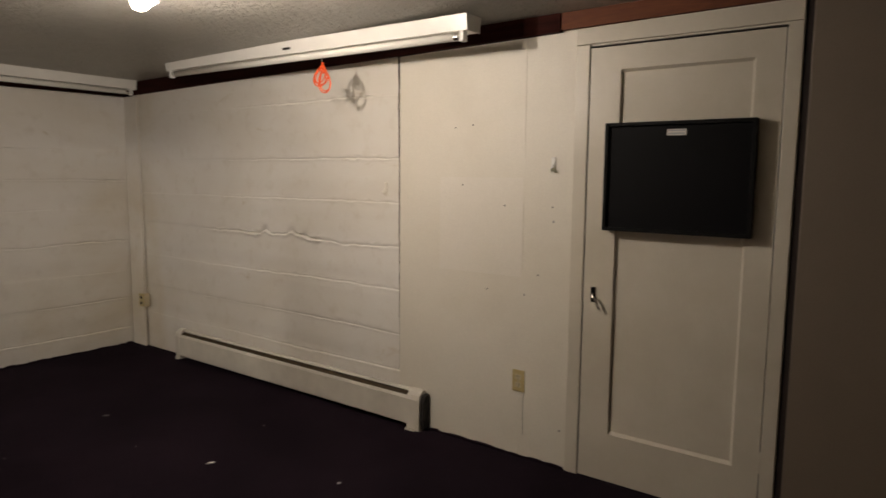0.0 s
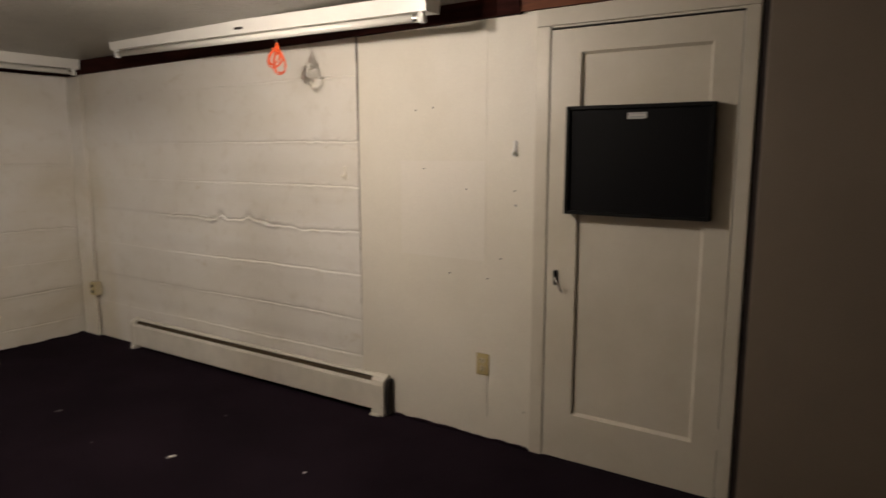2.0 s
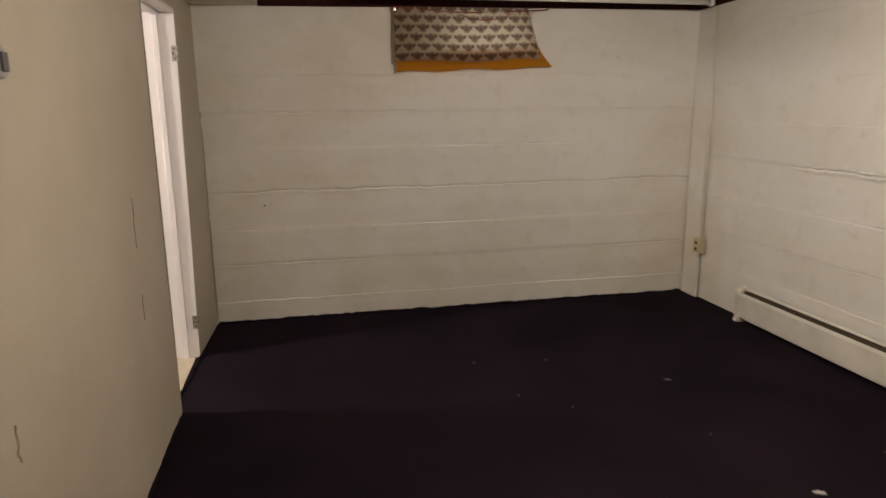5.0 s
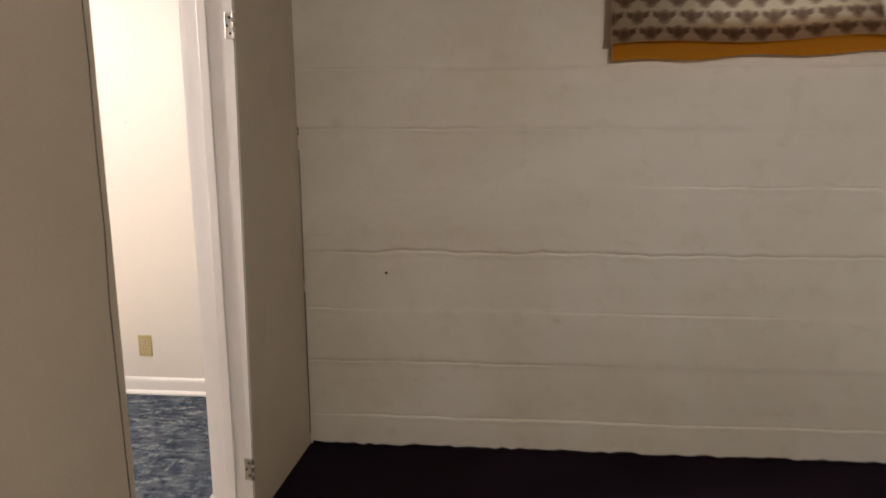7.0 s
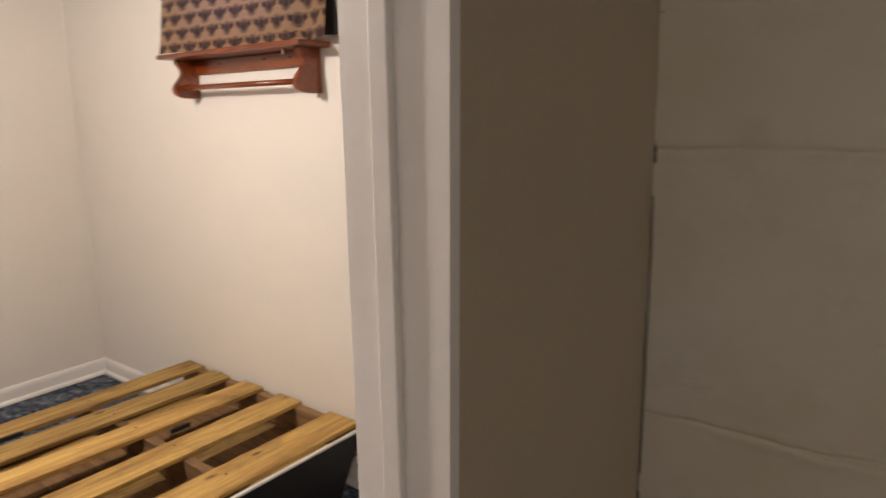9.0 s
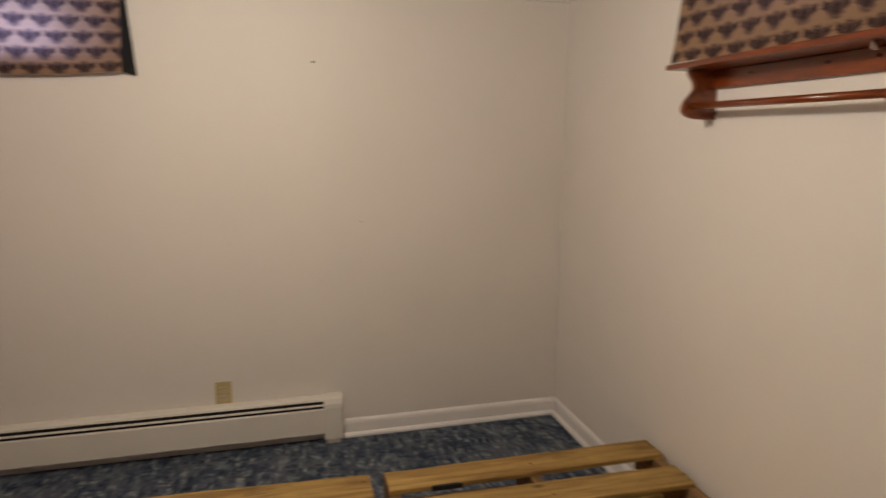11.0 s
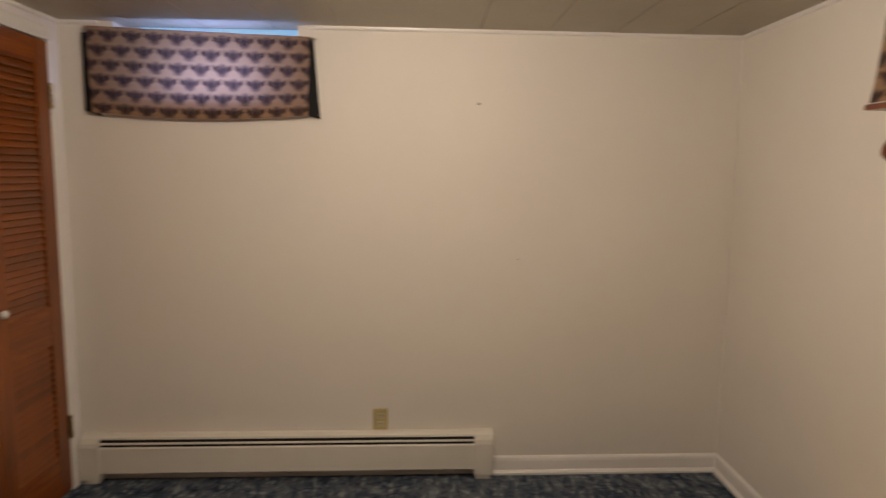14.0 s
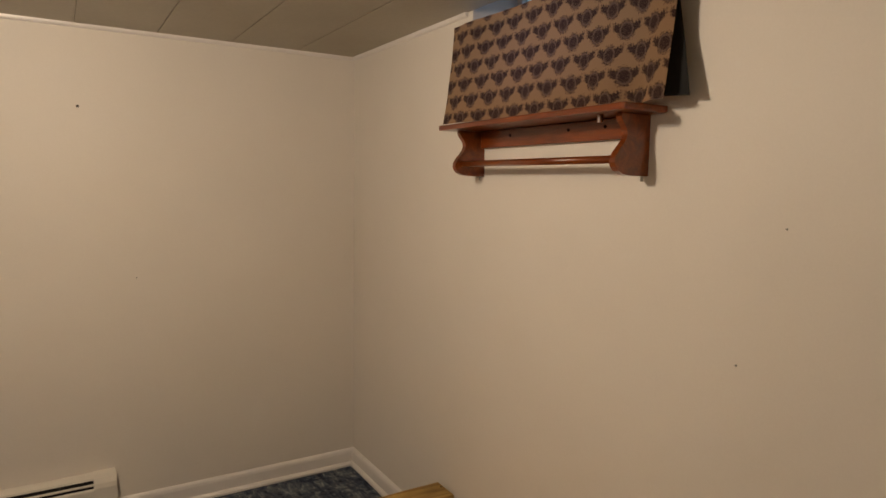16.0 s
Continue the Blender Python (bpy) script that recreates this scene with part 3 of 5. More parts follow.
def ceiling_boards():
    bm = bmesh.new()
    add_box(bm, (WB - 0.2, -3.3, CZ + 0.006), (WT, NB + 0.0, CZ + 0.05))
    y = -0.12 - 0.3125 * 9
    while y < NB:
        a, b = max(y, SB - 0.05), min(y + 0.3125, NB)
        if b > a:
            add_box(bm, (WB - 0.16, a + 0.0018, CZ), (WT, b - 0.0018, CZ + 0.007), 0.0012)
        y += 0.3125
    return bm


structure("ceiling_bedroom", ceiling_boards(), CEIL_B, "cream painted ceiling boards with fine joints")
structure("roof_cover", boxes(((-4.2, -3.4, 2.42), (WT, 1.2, 2.5))), BWALL)


def moulding(name, axis, lo, hi, at, sign, z0, prof, mat=TRIM):
    return structure(name, prism([(at + sign * p, z0 + q) for p, q in prof], axis, lo, hi), mat, "white painted moulded trim")


CROWN = [(0, 0), (0.008, 0.002), (0.013, 0.008), (0.014, 0.017), (0, 0.017)]
BASE = [(0, 0), (0.028, 0), (0.028, 0.010), (0.021, 0.018), (0.014, 0.022), (0.014, 0.068), (0.011, 0.080), (0.005, 0.087), (0, 0.090)]
on_west(moulding("trim_crown", "y", WIN_W[1] + 0.03, NB, WB, 1, CZ - 0.017, CROWN))
on_west(moulding("trim_crown", "y", SB, WIN_W[0] - 0.06, WB, 1, CZ - 0.017, CROWN))
moulding("trim_crown", "x", WB - 0.10, WIN_N[0] - 0.03, NB, -1, CZ - 0.017, CROWN)
moulding("trim_crown", "x", WIN_N[1] + 0.06, WT, NB, -1, CZ - 0.017, CROWN)
moulding("trim_crown", "x", WB - 0.04, WT, SB, 1, CZ - 0.017, CROWN)
on_west(moulding("baseboard", "y", -0.650, NB, WB, 1, 0.0, BASE))
moulding("baseboard", "x", WB - 0.11, WT, NB, -1, 0.0, BASE)

# jambs of the doorway between the rooms; the door itself has been taken off
jamb = tagged(new("door_frame"), kind="structure", label="white painted door frame with bare hinges and no door")


def frame_board(name, a, b, mat=TRIM, bev=0.0025):
    return part(name, boxes((a, b), bevel=bev), mat, jamb)


part("jamb", hexa([(WT - 0.004, DY1, 0), (-0.027, DY1, 0), (-0.027, DY1 + 0.019, 0), (WT - 0.004, DY1 + 0.019, 0), (WT - 0.004, DY1, DZ + 0.019), (0.001, DY1, DZ + 0.019), (0.001, DY1 + 0.019, DZ + 0.019), (WT - 0.004, DY1 + 0.019, DZ + 0.019)]), TRIM, jamb)
frame_board("jamb", (WT - 0.004, DY0 - 0.019, 0), (-0.003, DY0, DZ + 0.019))
structure("wall_west_edge", boxes(((-0.0028, DY0 - 0.0202, 0), (0.0, DY0 + 0.001, DZ + 0.019)), bevel=0.001), TAN)
frame_board("head", (WT - 0.004, DY0, DZ), (0.004, DY1, DZ + 0.019))
frame_board("stop", (-0.112, DY1 - 0.012, 0), (-0.082, DY1, DZ))
frame_board("stop", (-0.105, DY0, 0), (-0.065, DY0 + 0.012, DZ))
frame_board("stop", (-0.105, DY0 + 0.012, DZ - 0.012), (-0.065, DY1 - 0.012, DZ))
CAS = [(0, 0), (0, 0.020), (0.010, 0.024), (0.030, 0.018), (0.050, 0.014), (0.064, 0.010), (0.064, 0)]
part("casing", prism([(WT - q, DY1 + 0.006 + p) for p, q in CAS], "z", 0, DZ + 0.07), TRIM, jamb)
part("casing", prism([(WT - q, DY0 - 0.006 - p) for p, q in CAS], "z", 0, DZ + 0.07), TRIM, jamb)
part("casing", prism([(WT - q, DZ + 0.006 + p) for p, q in CAS], "y", DY0 - 0.006, DY1 + 0.006), TRIM, jamb)
part("plinth", boxes(((WT - 0.032, DY1 + 0.002, 0), (WT, DY1 + 0.10, 0.10)), bevel=0.004), TRIM, jamb)


def bare_hinge(z):
    s = 0.015 * z
    h = part("hinge", boxes(((-0.052 + s, DY1 - 0.0025, z - 0.040), (-0.028 + s, DY1, z + 0.040)), bevel=0.001), NICKEL, jamb, "worn metal hinge leaf with empty screw holes")
    bm = bmesh.new()
    for k in (-0.030, 0.0, 0.030):
        add_disc(bm, pose(-0.022 + s, DY1 - 0.006, z + k), 0.006, 0.006, 0.017, 12)
    part("knuckle", bm, NICKEL, h)
    bm = bmesh.new()
    for k, q in ((-0.024, -0.036), (0.0, -0.045), (0.024, -0.036)):
        add_disc(bm, pose(q + s, DY1 - 0.0026, z + k, 90), 0.0042, 0.0042, 0.002, 10)
    part("screw_hole", bm, DARK, h)


bare_hinge(1.70)
bare_hinge(0.215)


# windows: glazing, frame and the daylight beyond
def window(name, axis, lo, hi, z0, z1, at, out, sky_mat):
    """A basement window set back in its opening; out is the way to the outside."""
    w = tagged(new(name), kind="structure", label="small basement window high in the wall")

    def bx(p0, p1, d0, d1, za, zb):
        if axis == "y":
            return ((at + out * d0, p0, za), (at + out * d1, p1, zb))
        return ((p0, at + out * d0, za), (p1, at + out * d1, zb))

    part("window_frame", boxes(bx(lo, lo + 0.03, 0.2, 0.24, z0, z1), bx(hi - 0.03, hi, 0.2, 0.24, z0, z1), bx(lo + 0.03, hi - 0.03, 0.2, 0.24, z0, z0 + 0.03),
                               bx(lo + 0.03, hi - 0.03, 0.2, 0.24, z1 - 0.03, z1)), TRIM, w)
    pane = part("pane", boxes(bx(lo + 0.03, hi - 0.03, 0.215, 0.22, z0 + 0.03, z1 - 0.03)), GLASS, w)
    pane.visible_shadow = False
    return w, structure("backdrop", boxes(bx(lo - 0.2, hi + 0.2, 0.3, 0.31, z0 - 0.2, z1 + 0.4)), sky_mat)


window("window_1", "x", WIN_A[0], WIN_A[1], WIN_A[2], WIN_A[3], 0.0, 1, SKY_A)
for ob in window("window_2", "y", WIN_W[0], WIN_W[1], WIN_W[2], WIN_W[3], WB, -1, SKY):
    on_west(ob)
window("window_3", "x", WIN_N[0], WIN_N[1], WIN_N[2], WIN_N[3], NB, 1, SKY)

# ---- basement room ----
structure("beam_east", hexa([(EX - 0.036, -0.001, 2.062), (EX, -0.001, 2.062), (EX, -3.96, 2.116), (EX - 0.036, -3.96, 2.116),
                             (EX - 0.036, -0.001, 2.3), (EX, -0.001, 2.3), (EX, -3.96, 2.3), (EX - 0.036, -3.96, 2.3)]), MAROON, "dark maroon stained ledger board under the ceiling")
structure("beam_over_door", hexa([(EX - 0.028, -3.961, 2.124), (EX, -3.961, 2.124), (EX, -4.985, 2.132), (EX - 0.028, -4.985, 2.132),
                                  (EX - 0.028, -3.961, 2.3), (EX, -3.961, 2.3), (EX, -4.985, 2.3), (EX - 0.028, -4.985, 2.3)]), REDWOOD, "red-brown bare board above the door")
structure("beam_north", hexa([(0.396, -0.034, 2.032), (0.396, -0.001, 2.032), (EX - 0.037, -0.001, 2.062), (EX - 0.037, -0.034, 2.062),
                              (0.396, -0.034, 2.3), (0.396, -0.001, 2.3), (EX - 0.037, -0.001, 2.3), (EX - 0.037, -0.034, 2.3)]), MAROON, "dark maroon stained ledger board under the ceiling")
structure("trim_corner_board", boxes(((EX - 0.022, -0.200, 0.0), (EX - 0.004, -0.012, 2.06)), bevel=0.004), CONCRETE, "white painted corner board")


def panel_door():
    d = tagged(new("door_1"), kind="structure", label="closed cream painted two-panel wooden door")
    x0, x1 = EX - 0.008, EX + 0.030
    y0, y1, z1 = -4.908, -4.108, 2.028
    stile, lock = 0.108, 0.143
    rails = ((0.006, 0.238), (1.215, 1.335), (1.925, z1))
    part("stile", boxes(((x0, y0, 0.006), (x1, y0 + stile - 0.004, z1))), DOORPAINT, d)
    part("stile", boxes(((x0, y1 - lock, 0.006), (x1, y1, z1))), DOORPAINT, d)
    for a, b in rails:
        part("rail", boxes(((x0, y0 + stile - 0.004, a), (x1, y1 - lock, b))), DOORPAINT, d)
    for a, b in ((0.238, 1.215), (1.335, 1.925)):
        p = part("panel", boxes(((x0 + 0.017, y0 + stile - 0.004, a), (x1 - 0.010, y1 - lock, b))), DOORPAINT, d)
        ya, yb = y0 + stile - 0.004, y1 - lock
        for pr, ax, lo, hi in (([(x0 + 0.0005, a), (x0 + 0.0165, a), (x0 + 0.0165, a + 0.012)], "y", ya, yb), ([(x0 + 0.0005, b), (x0 + 0.0165, b), (x0 + 0.0165, b - 0.012)], "y", ya, yb),
                               ([(x0 + 0.0005, ya), (x0 + 0.0165, ya), (x0 + 0.0165, ya + 0.012)], "z", a, b)):
            part("bead", prism(pr, ax, lo, hi), DOORPAINT, p)
    cx = EX - 0.015
    part("casing", boxes(((cx, -4.104, 0.0), (EX - 0.001, -4.038, 2.046)), bevel=0.003), DOORPAINT, d)
    part("casing", boxes(((cx, -4.968, 0.0), (EX - 0.001, -4.9135, 2.046)), bevel=0.003), DOORPAINT, d)
    part("casing", boxes(((cx - 0.001, -4.968, 2.047), (EX - 0.001, -4.038, 2.122)), bevel=0.003), DOORPAINT, d)
    k = part("latch", boxes(((EX - 0.013, -4.168, 0.865), (EX - 0.008, -4.146, 0.935)), bevel=0.001), BLACK, d, "small black latch plate with a bent lever")
    part("lever", tube_along([(EX - 0.008, -4.158, 0.905), (EX - 0.030, -4.161, 0.900), (EX - 0.040, -4.176, 0.885), (EX - 0.040, -4.193, 0.852), (EX - 0.036, -4.200, 0.838)], 0.0045), NICKEL, k)
    h = part("hinge", boxes(((EX - 0.012, -4.9145, 0.235), (EX - 0.007, -4.908, 0.325)), bevel=0.001), DOORPAINT, d)
    return d


panel_door()


def wall_screen():
    s = empty("wall_screen", "flat black framed board hung on the painted door", "screen", (EX - 0.02, -4.522, 1.446))
    s.matrix_world = pose(EX - 0.02, -4.522, 1.446)
    y0, y1, z0, z1 = -0.312, 0.312, -0.237, 0.240
    part("backing", boxes(((-0.030, y0 + 0.012, z0 + 0.012), (0.013, y1 - 0.012, z1 - 0.012))), BLACKGLASS, s)
    for a, b in (((-0.045, y0, z0), (0.0, y0 + 0.016, z1)), ((-0.045, y1 - 0.016, z0), (0.0, y1, z1)), ((-0.045, y0 + 0.016, z0), (0.0, y1 - 0.016, z0 + 0.016)), ((-0.045, y0 + 0.016, z1 - 0.016), (0.0, y1 - 0.016, z1))):
        part("frame", boxes((a, b), bevel=0.002), BLACK, s)
    lab = part("sticker", boxes(((-0.0325, -0.040, 0.180), (-0.0305, 0.040, 0.206))), PAPER, s, "small white printed sticker")
    part("print", boxes(((-0.0335, -0.035, 0.198), (-0.0324, 0.035, 0.203)), ((-0.0335, -0.035, 0.184), (-0.0324, 0.035, 0.191))), LABEL, lab)


wall_screen()


def baseboard_heater_a():
    h = empty("baseboard_heater", "long off-white enamelled baseboard heater with a dark slot on carpet", "heater", (EX, -1.94, 0))
    lo, hi = -3.160, -0.735
    # local frame: x towards the room is negative, y along the wall
    y0, y1 = lo + 1.94, hi + 1.94
    part("back_plate", boxes(((-0.010, y0, 0.0), (-0.012 + 0.0, y1, 0.215))), HEATER_A, h)
    part("front_panel", prism([(-0.066, 0.030), (-0.070, 0.034), (-0.070, 0.178), (-0.062, 0.196), (-0.059, 0.193), (-0.066, 0.176), (-0.066, 0.036)], "y", y0 + 0.02, y1 - 0.02), HEATER_A, h)
    part("top_cover", prism([(-0.012, 0.226), (-0.030, 0.225), (-0.042, 0.217), (-0.040, 0.214), (-0.030, 0.221), (-0.012, 0.222)], "y", y0 + 0.02, y1 - 0.02), HEATER_A, h)
    part("grille", prism([(-0.058, 0.186), (-0.038, 0.206), (-0.020, 0.206), (-0.020, 0.186)], "y", y0 + 0.02, y1 - 0.02), RUST, h, "brown tarnished heater fins in the slot")
    part("element", boxes(((-0.062, y0 + 0.03, 0.075), (-0.014, y1 - 0.03, 0.15))), DARK, h)
    cap = [(-0.010, 0.0), (-0.072, 0.0), (-0.074, 0.180), (-0.066, 0.204), (-0.048, 0.222), (-0.030, 0.230), (-0.010, 0.231)]
    for a, b in ((y0 - 0.005, y0 + 0.085), (y1 - 0.045, y1 + 0.005)):
        part("end_cap", prism(cap, "y", a, b), HEATER_A, h)
    part("pipe_cover", prism([(-0.010, 0.012), (-0.050, 0.012), (-0.060, 0.05), (-0.060, 0.17), (-0.045, 0.205), (-0.010, 0.212)], "y", y0 - 0.030, y0 - 0.0052), DARK, h, "open dark end of the heater")
    part("foot", boxes(((-0.088, y0 + 0.02, 0.0), (-0.0745, y0 + 0.085, 0.010))), HEATER_A, h)
    part("foot", boxes(((-0.085, y1 - 0.04, 0.0), (-0.0745, y1 - 0.005, 0.022))), HEATER_A, h)


baseboard_heater_a()


def strip_light(name, m, length, label, spare_socket):
    """A bare fluorescent batten: local x along its length, z up, ceiling at 0, front towards -y."""
    s = tagged(new(name), label, "light fixture", "fluorescent battens")
    s.matrix_world = m
    L = length / 2
    part("housing", prism([(-0.062, 0.0), (-0.050, -0.070), (0.050, -0.070), (0.062, 0.0)], "x", -L, L), ENAMEL, s)
    part("end_plate", prism([(-0.064, 0.001), (-0.052, -0.073), (0.052, -0.073), (0.064, 0.001)], "x", -L - 0.004, -L), ENAMEL, s)
    part("end_plate", prism([(-0.064, 0.001), (-0.052, -0.073), (0.052, -0.073), (0.064, 0.001)], "x", L, L + 0.004), ENAMEL, s)
    t = part("tube", turned([(0.012, -L + 0.05), (0.0185, -L + 0.052), (0.0185, L - 0.052), (0.012, L - 0.05)], pose(0, -0.030, -0.094, 0, 90), 20), TUBE, s, "unlit fluorescent tube", True)
    for k in (-1, 1):
        bm = add_disc(bmesh.new(), pose(k * (L - 0.065), -0.030, -0.094, 0, 90), 0.0192, 0.0192, 0.026, 18)
        part("ferrule", bm, CHROME, t)
        part("socket", boxes(((k * (L - 0.045), -0.046, -0.118), (k * (L - 0.020), -0.014, -0.068)), bevel=0.004), WHITE, s)
    part("knockout", boxes(((-0.03, -0.0618, -0.048), (0.03, -0.0548, -0.036))), DARK, s, "dark slot in the housing")
    if spare_socket:
        bm = add_disc(bmesh.new(), pose(-L - 0.02, -0.036, -0.090, 0, 90), 0.017, 0.017, 0.03, 16)
        part("socket_end", bm, CHROME, s)
    return s


strip_light("fluorescent_batten", pose(3.145, -2.435, ceil_a(-2.435) + 0.001, math.degrees(math.atan(-0.009)) * 0, -math.degrees(math.atan(0.009)) * 0, 90) @ pose(0, 0, 0, 0, 0.52, 180), 2.44, "unlit white enamelled fluorescent batten on the ceiling above the heater wall", False)
strip_light("fluorescent_batten", pose(2.165, -0.235, ceil_a(-0.235) + 0.001), 2.44, "unlit white enamelled fluorescent batten on the ceiling above the curtain", False)


def ceiling_bulb():
    x, y = 1.985, -3.145
    top = ceil_a(y)
    b = empty("ceiling_bulbs", "two bare lit bulbs in a white twin holder on the ceiling", "lamp", (x, y, top))
    part("holder", turned([(0.062, 0.002), (0.064, -0.012), (0.040, -0.024), (0.022, -0.034), (0.020, -0.052), (0.001, -0.056)], pose(0, 0, 0)), WHITE, b, "", True)
    bulb = [(0.012, -0.034), (0.016, -0.048), (0.030, -0.072), (0.033, -0.092), (0.026, -0.112), (0.010, -0.123), (0.001, -0.125)]
    for bx, by, bz in (BULB_A, BULB_A2):
        d = Vector((bx - x, by - y, bz - top))
        flat = Vector((d.x, d.y, 0)).normalized()
        neck = d - flat * 0.062
        arm = part("arm", tube_along([(0, 0, -0.040), tuple(neck * 0.5 + Vector((0, 0, -0.024))), tuple(neck)], 0.011, 10), WHITE, b, "", True)
        turn = (-flat).to_track_quat("Z", "Y").to_matrix().to_4x4()
        g = part("bulb", turned([(r, q + 0.085) for r, q in bulb], Matrix.Translation(d) @ turn), BULBGLASS, b, "glowing warm glass bulb", True)
        g.visible_shadow = False
    part("pull_tab", turned([(0.003, -0.02), (0.009, -0.012), (0.010, 0.004), (0.003, 0.016)], pose(-0.135, 0.215, -0.045, 50, 30), 10), YELLOWTAB, b, "yellow-green pull tab on a cord", True)
    part("pull_cord", tube_along([(0.0, 0.0, -0.05), (-0.06, 0.11, -0.062), (-0.135, 0.215, -0.05)], 0.0016, 5), GREY, b)


YELLOWTAB = plain("yellow_tab", (0.45, 0.42, 0.05), 0.5)
ceiling_bulb()


def bedroom_ceiling_lamp():
    x, y, z = BULB_B
    b = empty("ceiling_lamp", "lit round ceiling lamp in the bedroom", "lamp", (x, y, CZ))
    part("base", turned([(0.09, 0.0), (0.09, -0.018), (0.05, -0.022)], pose(0, 0, 0)), WHITE, b, "", True)
    g = part("globe", turned([(0.05, -0.022), (0.085, -0.05), (0.095, -0.09), (0.07, -0.135), (0.02, -0.15), (0.001, -0.151)], pose(0, 0, 0)), BULBGLASS, b, "glowing glass globe", True)
    g.visible_shadow = False


bedroom_ceiling_lamp()


def detector(at):
    d = empty("smoke_detector", "small white round detector on the ceiling", "smoke detector", at)
    part("base", turned([(0.055, 0.002), (0.057, -0.010), (0.050, -0.016)], pose(0, 0, 0)), WHITE, d, "", True)
    part("cap", turned([(0.044, -0.016), (0.042, -0.030), (0.020, -0.038), (0.001, -0.039)], pose(0, 0, 0)), WHITE, d, "", True)


detector((1.12, -0.80, ceil_a(-0.80)))


def thermostat(at):
    d = empty("thermostat", "round grey thermostat on the tan wall", "thermostat", at)
    r = pose(0, 0, 0, 0, 90)
    part("base", turned([(0.047, -0.001), (0.047, 0.010), (0.043, 0.013)], r), GREY, d, "", True)
    part("dial", turned([(0.040, 0.013), (0.035, 0.036), (0.029, 0.040), (0.001, 0.040)], r), GREY, d, "grey domed dial", True)
    part("pointer", boxes(((0.040, -0.014, -0.020), (0.046, 0.014, 0.020)), bevel=0.002), DARKGREY, d, "dark window in the dial")


thermostat((0.0, -2.880, 1.505))


def cord_loops(name, at, label):
    """An extension cord gathered in loops, hung from the batten by a turn of its own cord."""
    c = empty(name, label, "extension cord", at)
    rng = random.Random(4)
    pts = []
    for wid, hgt, tilt in ((0.060, 0.105, -0.34), (0.078, 0.112, -0.10), (0.070, 0.158, 0.10), (0.082, 0.120, -0.26), (0.064, 0.150, 0.16)):
        for i in range(24):
            t = 2 * math.pi * i / 24
            pz = -hgt * (0.5 - 0.5 * math.cos(t))
            py = wid * 0.72 * math.sin(t) * math.sin(t / 2) * (1 if t < math.pi else 1) + tilt * pz
            pts.append((0.006 * math.sin(2 * t + wid * 90) + 0.05 * (wid - 0.07), py + rng.uniform(-0.0012, 0.0012), pz))
    part("cord", tube_along(pts, 0.0036, 7), ORANGE, c, "", True)
    part("wrap", tube_along([(0.008 * math.cos(1.2 * i) - 0.002, 0.016 * math.sin(1.2 * i), -0.015 - 0.0035 * i) for i in range(14)], 0.004, 7), ORANGE, c, "", True)
    part("hook", tube_along([(0.022, 0.0, 0.058), (0.016, 0.0, 0.046), (0.004, 0.0, 0.034), (-0.008, 0.0, 0.010), (0.004, 0.0, -0.008)], 0.002, 6), NICKEL, c)


cord_loops("extension_cord", (3.090, -2.722, 2.043), "orange extension cord gathered in loops below the batten")


def outlet(at, m, plate_mat, label, size=(0.072, 0.114)):
    """A duplex socket: plate in local xz, its face towards -y."""
    o = tagged(new("wall_outlet"), label, "outlet", "wall outlets")
    o.matrix_world = pose(*at) @ m
    w, h = size[0] / 2, size[1] / 2
    part("plate", boxes(((-w, -0.006, -h), (w, 0.001, h)), bevel=0.003), plate_mat, o)
    for k in (-1, 1):
        f = part("socket", boxes(((-0.017, -0.0085, k * 0.021 - 0.014), (0.017, -0.006, k * 0.021 + 0.014)), bevel=0.0015), IVORY2, o)
        part("slot", boxes(((-0.0085, -0.0092, k * 0.021 - 0.001), (-0.0055, -0.0084, k * 0.021 + 0.008)), ((0.0055, -0.0092, k * 0.021 - 0.001), (0.0085, -0.0084, k * 0.021 + 0.008)),
                           ((-0.002, -0.0092, k * 0.021 - 0.010), (0.002, -0.0084, k * 0.021 - 0.006))), DARK, f)
    part("screw", add_disc(bmesh.new(), pose(0, -0.0065, 0, 90), 0.0032, 0.0032, 0.002, 10), NICKEL, o)
    return o


FACE_W, FACE_E, FACE_S = pose(0, 0, 0, 0, 0, -90), pose(0, 0, 0, 0, 0, 90), pose(0, 0, 0)
outlet((EX, -3.763, 0.402), FACE_W, IVORY, "ivory duplex wall outlet on the panelled wall")
on_west(outlet((WB, -1.196, 0.281), FACE_E, IVORY, "ivory duplex wall outlet above the bedroom heater"))
outlet((-1.019, NB, 0.264), FACE_S, IVORY, "ivory duplex wall outlet above the baseboard")


def surface_box():
    o = empty("outlet_box", "surface-mounted outlet box with conduit on the corner board", "outlet", (EX - 0.02, -0.225, 0.40))
    part("box", boxes(((-0.035, -0.036, -0.055), (0.012, 0.036, 0.055)), bevel=0.004), IVORY2, o)
    part("plate", boxes(((-0.041, -0.034, -0.052), (-0.035, 0.034, 0.052)), bevel=0.002), IVORY, o)
    for k in (-1, 1):
        part("slot", boxes(((-0.042, -0.014, k * 0.023 - 0.011), (-0.0408, 0.014, k * 0.023 + 0.011))), DARK, o)
    part("conduit", tube_along([(0.0, 0.002, 0.055), (0.0, 0.002, 0.9), (0.0, 0.004, 1.662)], 0.007, 8), CONCRETE, o, "thin painted conduit", True)


surface_box()


